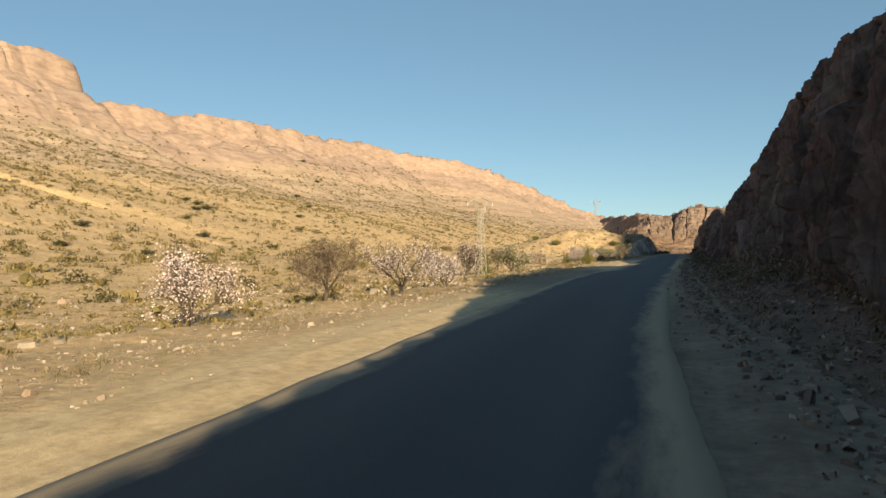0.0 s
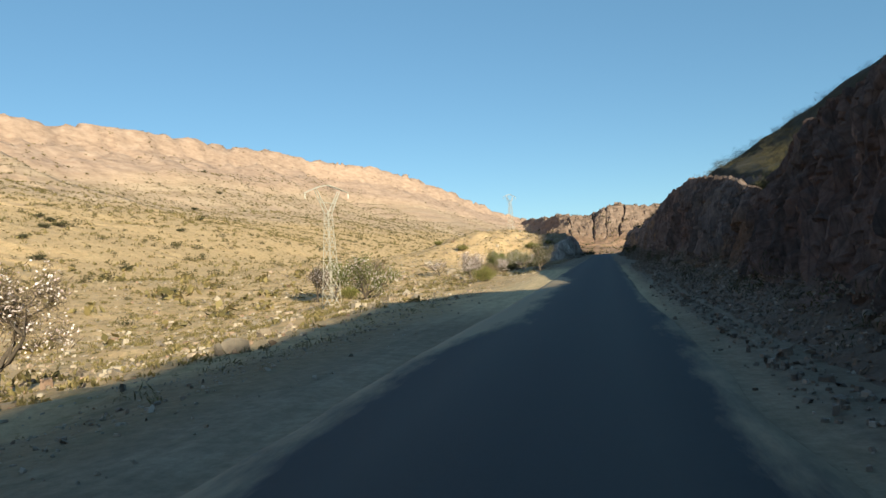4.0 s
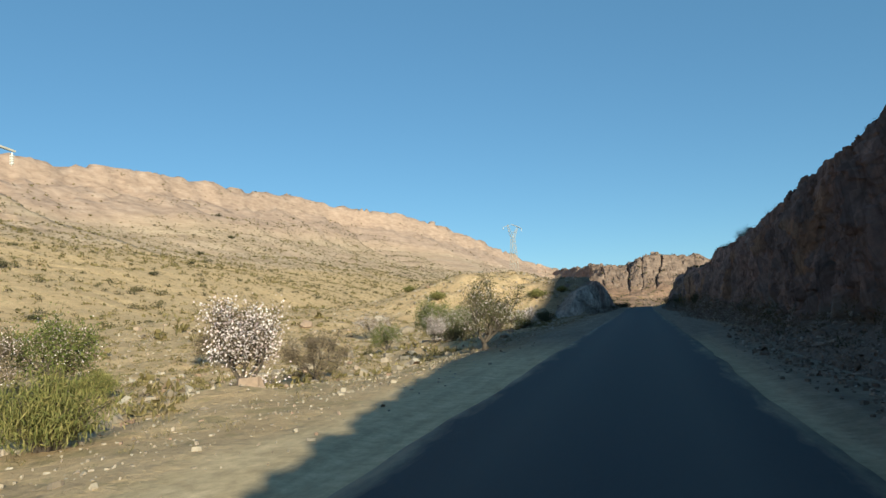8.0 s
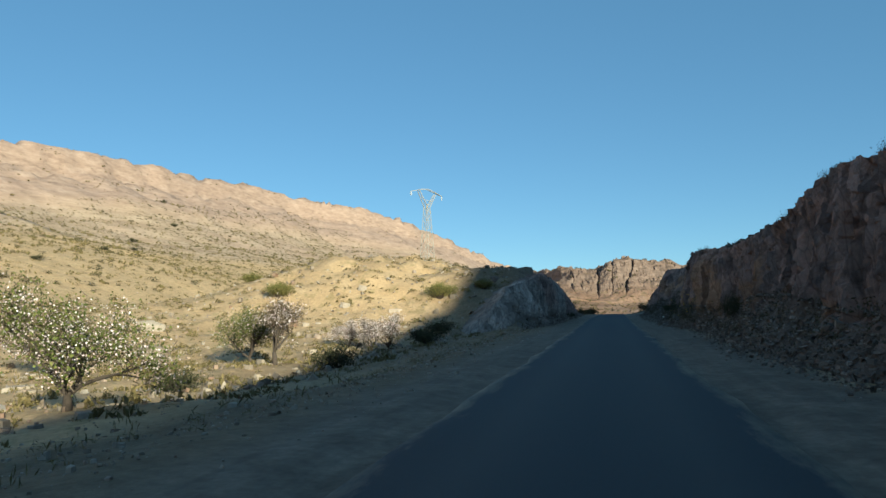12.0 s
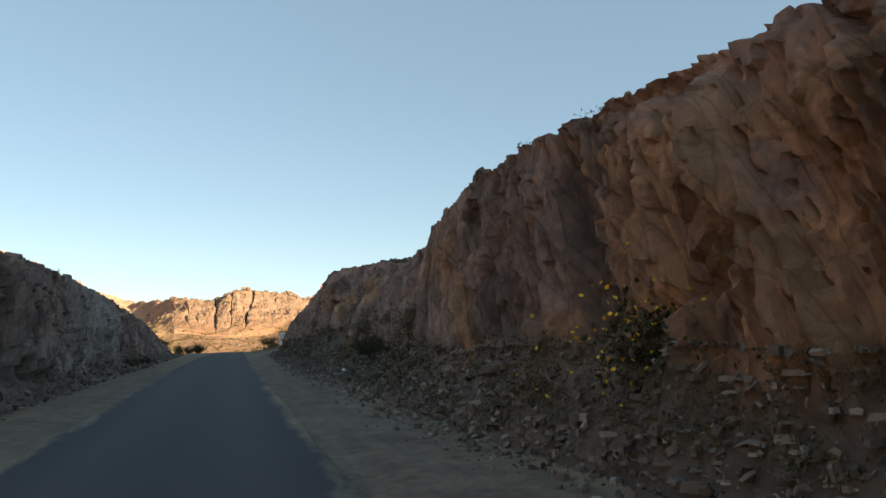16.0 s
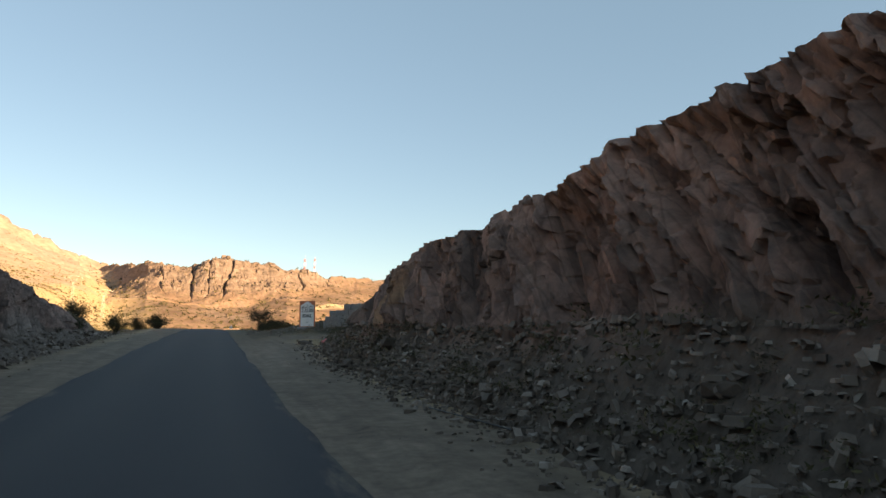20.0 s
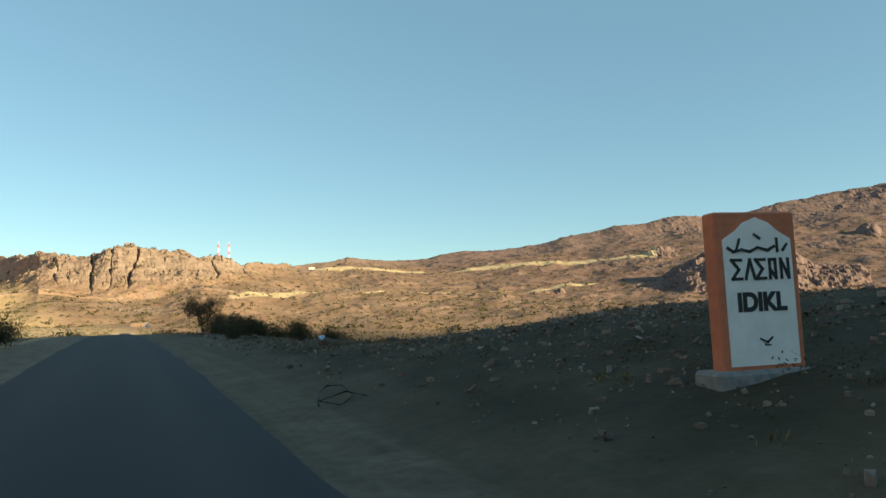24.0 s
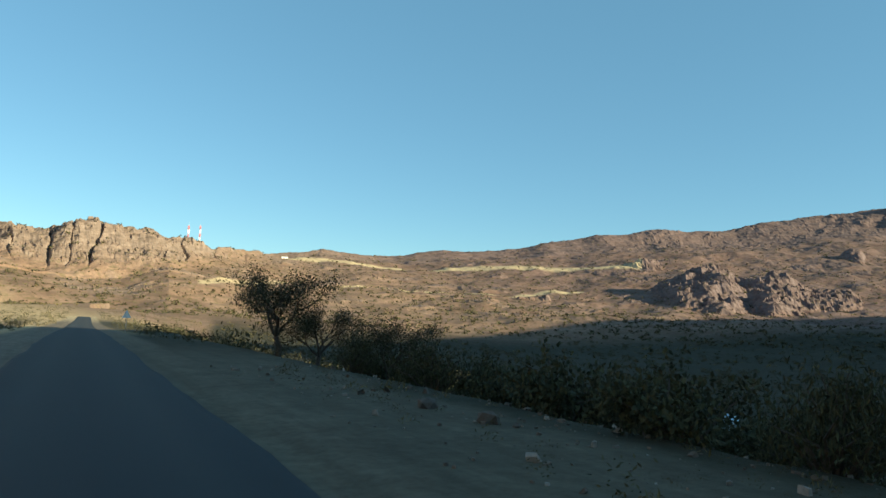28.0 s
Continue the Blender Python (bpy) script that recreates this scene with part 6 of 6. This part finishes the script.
# ---------------------------------------------------------------- scrub dotted over the far slopes
def scrub_field(name, x, y, z, sizes, seed, label, material, leaves=16, leaf=1.0):
    r = np.random.default_rng(seed)
    n = len(x)
    at = np.repeat(np.c_[x, y, z], leaves, 0)
    s = np.repeat(sizes, leaves)
    d = np.clip(r.normal(size=(n * leaves, 3)), -1.5, 1.5) * np.array([0.42, 0.42, 0.26]) + np.array([0, 0, 0.3])
    d[:, 2] = np.abs(d[:, 2])
    a, b = r.normal(size=(n * leaves, 3)), r.normal(size=(n * leaves, 3))
    a /= np.linalg.norm(a, axis=1, keepdims=True)
    b = np.cross(a, b)
    b /= np.linalg.norm(b, axis=1, keepdims=True)
    c, w, h = at + d * s[:, None], (a * s[:, None] * 0.30 * leaf), (b * s[:, None] * 0.20 * leaf ** 1.5)
    v = np.stack([c - w, c + h, c + w, c - h], 1).reshape(-1, 3)
    ob = sheet(name, v, np.arange(len(v)).reshape(-1, 4), material, smooth=False)
    return tagged(ob, label, "scrub", kind="stuff")


def on_sheet(x, y):
    """Height of the coarse ground sheet."""
    i, j = np.clip(np.searchsorted(gx, x) - 1, 0, len(gx) - 2), np.clip(np.searchsorted(gy, y) - 1, 0, len(gy) - 2)
    u, v = (x - gx[i]) / (gx[i + 1] - gx[i]), (y - gy[j]) / (gy[j + 1] - gy[j])
    g = gz.reshape(len(gy), len(gx))
    return (g[j, i] * (1 - u) + g[j, i + 1] * u) * (1 - v) + (g[j + 1, i] * (1 - u) + g[j + 1, i + 1] * u) * v


rng = np.random.default_rng(303)
n = 11000
x, y = -26 - 400 * rng.random(n) ** 0.8, 10 + 1150 * rng.random(n) ** 1.5
keep = fbm(x / 60, y / 60, 3, 88) + rng.normal(0, 0.15, n) > -0.12
x, y = x[keep], y[keep]
scrub_field("slope_scrub", x, y, on_sheet(x, y) - 0.08, np.clip(rng.lognormal(-0.15, 0.4, len(x)), 0.4, 2.2), 304, "small olive-brown scrub dotted over the western slope", M_SCRUB)
r2 = np.random.default_rng(311)
n = 1500
x, y = -34 - 330 * r2.random(n) ** 0.8, 10 + 900 * r2.random(n) ** 1.4
scrub_field("slope_bushes", x, y, on_sheet(x, y) - 0.1, np.clip(r2.lognormal(0.35, 0.35, n), 0.8, 2.6), 312, "dark rounded bushes scattered over the western slope", M_DARKSCRUB, 90, 0.45)
a, r = np.radians(rng.uniform(-8, 68, 9000)), 520 + 900 * rng.random(9000) ** 1.3
x, y = EYE[0] + r * np.sin(a), EYE[1] + r * np.cos(a)
scrub_field("mountain_scrub", x, y, ground_height(x, y)[0] - 0.1, np.clip(rng.lognormal(0.45, 0.4, len(x)), 0.7, 3.4), 305, "dark olive scrub dotted over the mountains ahead", M_DARKSCRUB, 12)

# dark growth along the foot of the cutting, on its crest and in the shaded valley
p = on_apron(1900, 0.10, CUT_ROWS, cut_v, rng)
p = p[(p[:, 2] > road_z(p[:, 1]) + 0.35)]
scrub_field("foot_scrub", p[:, 0], p[:, 1], p[:, 2], np.clip(rng.lognormal(-1.25, 0.4, len(p)), 0.12, 0.6), 306, "dark dry weeds growing in the rubble under the rock", M_DARKSCRUB, 70, 0.28)
g = cut_v.reshape(-1, CUT_ROWS, 3)
pick = rng.integers(200, len(g) - 60, 300)
p = g[pick, rng.integers(68, 75, 300)]
p = p[p[:, 1] < 168]
scrub_field("crest_scrub", p[:, 0], p[:, 1], p[:, 2] - 0.1, np.clip(rng.lognormal(-1.3, 0.4, len(p)), 0.12, 0.6), 307, "dark scrub on the brow of the rock cutting", M_DARKSCRUB, 260, 0.2)
gr = np.random.default_rng(88)
cols = np.flatnonzero((g[:, 0, 1] > 175) & (g[:, 0, 1] < 187))
p = g[gr.choice(cols, 90), gr.integers(16, 34, 90)]
scrub_field("gully_scrub", p[:, 0] + 0.05, p[:, 1], p[:, 2] - 0.05, np.clip(gr.lognormal(-0.9, 0.35, len(p)), 0.2, 0.7), 325, "dark brush rooted in a hollow of the rock face", M_DARKSCRUB, 300, 0.2)
n = 860
y = rng.uniform(266, 430, n)
x = np.interp(y, [262, 285, 330, 430], [15, 10.5, 11, 18]) + np.abs(rng.normal(0, 34, n))
keep = (fbm(x / 11, y / 11, 3, 90) > -0.05)
x, y = x[keep], y[keep]
scrub_field("valley_thicket", x, y, on_sheet(x, y) - 0.1, np.clip(rng.lognormal(0.25, 0.4, len(x)), 0.5, 2.6), 308, "dark thicket of shrubs in the shaded valley", M_DARKSCRUB, 420, 0.13)
n = 3600
x, y = rng.uniform(5.5, 26, n), rng.uniform(240, 300, n)
keep = (np.abs(y - 238.2 + 0.42 * (x - 4)) > 3.0) & (rng.random(n) < np.clip((x - 4.5) / 4, 0, 1)) & (fbm(x / 4, y / 4, 3, 91) > -0.1)
x, y = x[keep], y[keep]
scrub_field("pass_weeds", x, y, on_sheet(x, y) - 0.02, np.clip(rng.lognormal(-1.6, 0.4, len(x)), 0.08, 0.5), 309, "low dark green weeds between the stones of the pass", M_DARKSCRUB, 50, 0.26)

r3 = np.random.default_rng(321)
n = 1700
y = r3.uniform(318, 640, n)
x = road_x(y) + r3.normal(0, 1, n) * np.interp(y, [318, 640], [14, 60])
keep = np.abs(x - road_x(y)) > 4
x, y = x[keep], y[keep]
scrub_field("plain_scrub", x, y, on_sheet(x, y) - 0.05, np.clip(r3.lognormal(-0.45, 0.4, len(x)), 0.25, 1.6), 322, "olive scrub on the plain where the road runs out", M_DARKSCRUB, 40, 0.4)
a, r = np.radians(r3.uniform(10, 72, 2600)), 40 + 430 * r3.random(2600) ** 0.8
x, y = EYE[0] + 10 + r * np.sin(a), 282 + r * np.cos(a)
keep = fbm(x / 30, y / 30, 3, 95) > -0.15
x, y = x[keep], y[keep]
scrub_field("valley_scrub", x, y, on_sheet(x, y) - 0.08, np.clip(r3.lognormal(0.3, 0.45, len(x)), 0.5, 3.0), 323, "dark scrub scattered over the floor of the shaded valley", M_DARKSCRUB, 90, 0.4)

n = 16000
x, y = r3.uniform(4.5, 26, n), 240 + 32 * r3.random(n)
keep = (r3.random(n) < np.clip((x - 4) / 5, 0, 1)) & (fbm(x / 3, y / 3, 3, 96) > -0.2)
x, y = x[keep], y[keep]
size = np.clip(r3.lognormal(-2.95, 0.5, len(x)), 0.03, 0.2)
stone_field("pass_stones", np.c_[x, y, on_sheet(x, y) + size * 0.1], size, 8, "angular grey stones strewn over the waste ground of the pass", M_RUBBLE, shapes=FLAKES)

n = 520
y = r3.uniform(46, 92, n)
x = crest_x(y) + 1.2 + np.abs(r3.normal(0, 7, n))
scrub_field("hill_scrub", x, y, on_sheet(x, y) - 0.05, np.clip(r3.lognormal(-0.85, 0.4, n), 0.2, 0.9), 324, "dark scrub on the slope above the rock cutting", M_DARKSCRUB, 260, 0.16)
n = 7000
y = r3.uniform(92, 232, n)
x = crest_x(y) + 0.5 + np.abs(r3.normal(0, 7, n))
size = np.clip(r3.lognormal(-2.0, 0.6, n), 0.05, 0.8)
stone_field("hill_stones", np.c_[x, y, on_sheet(x, y) + size * 0.08], size, 9, "broken brown stones on the slope above the rock cutting", M_RUBBLE, shapes=FLAKES)
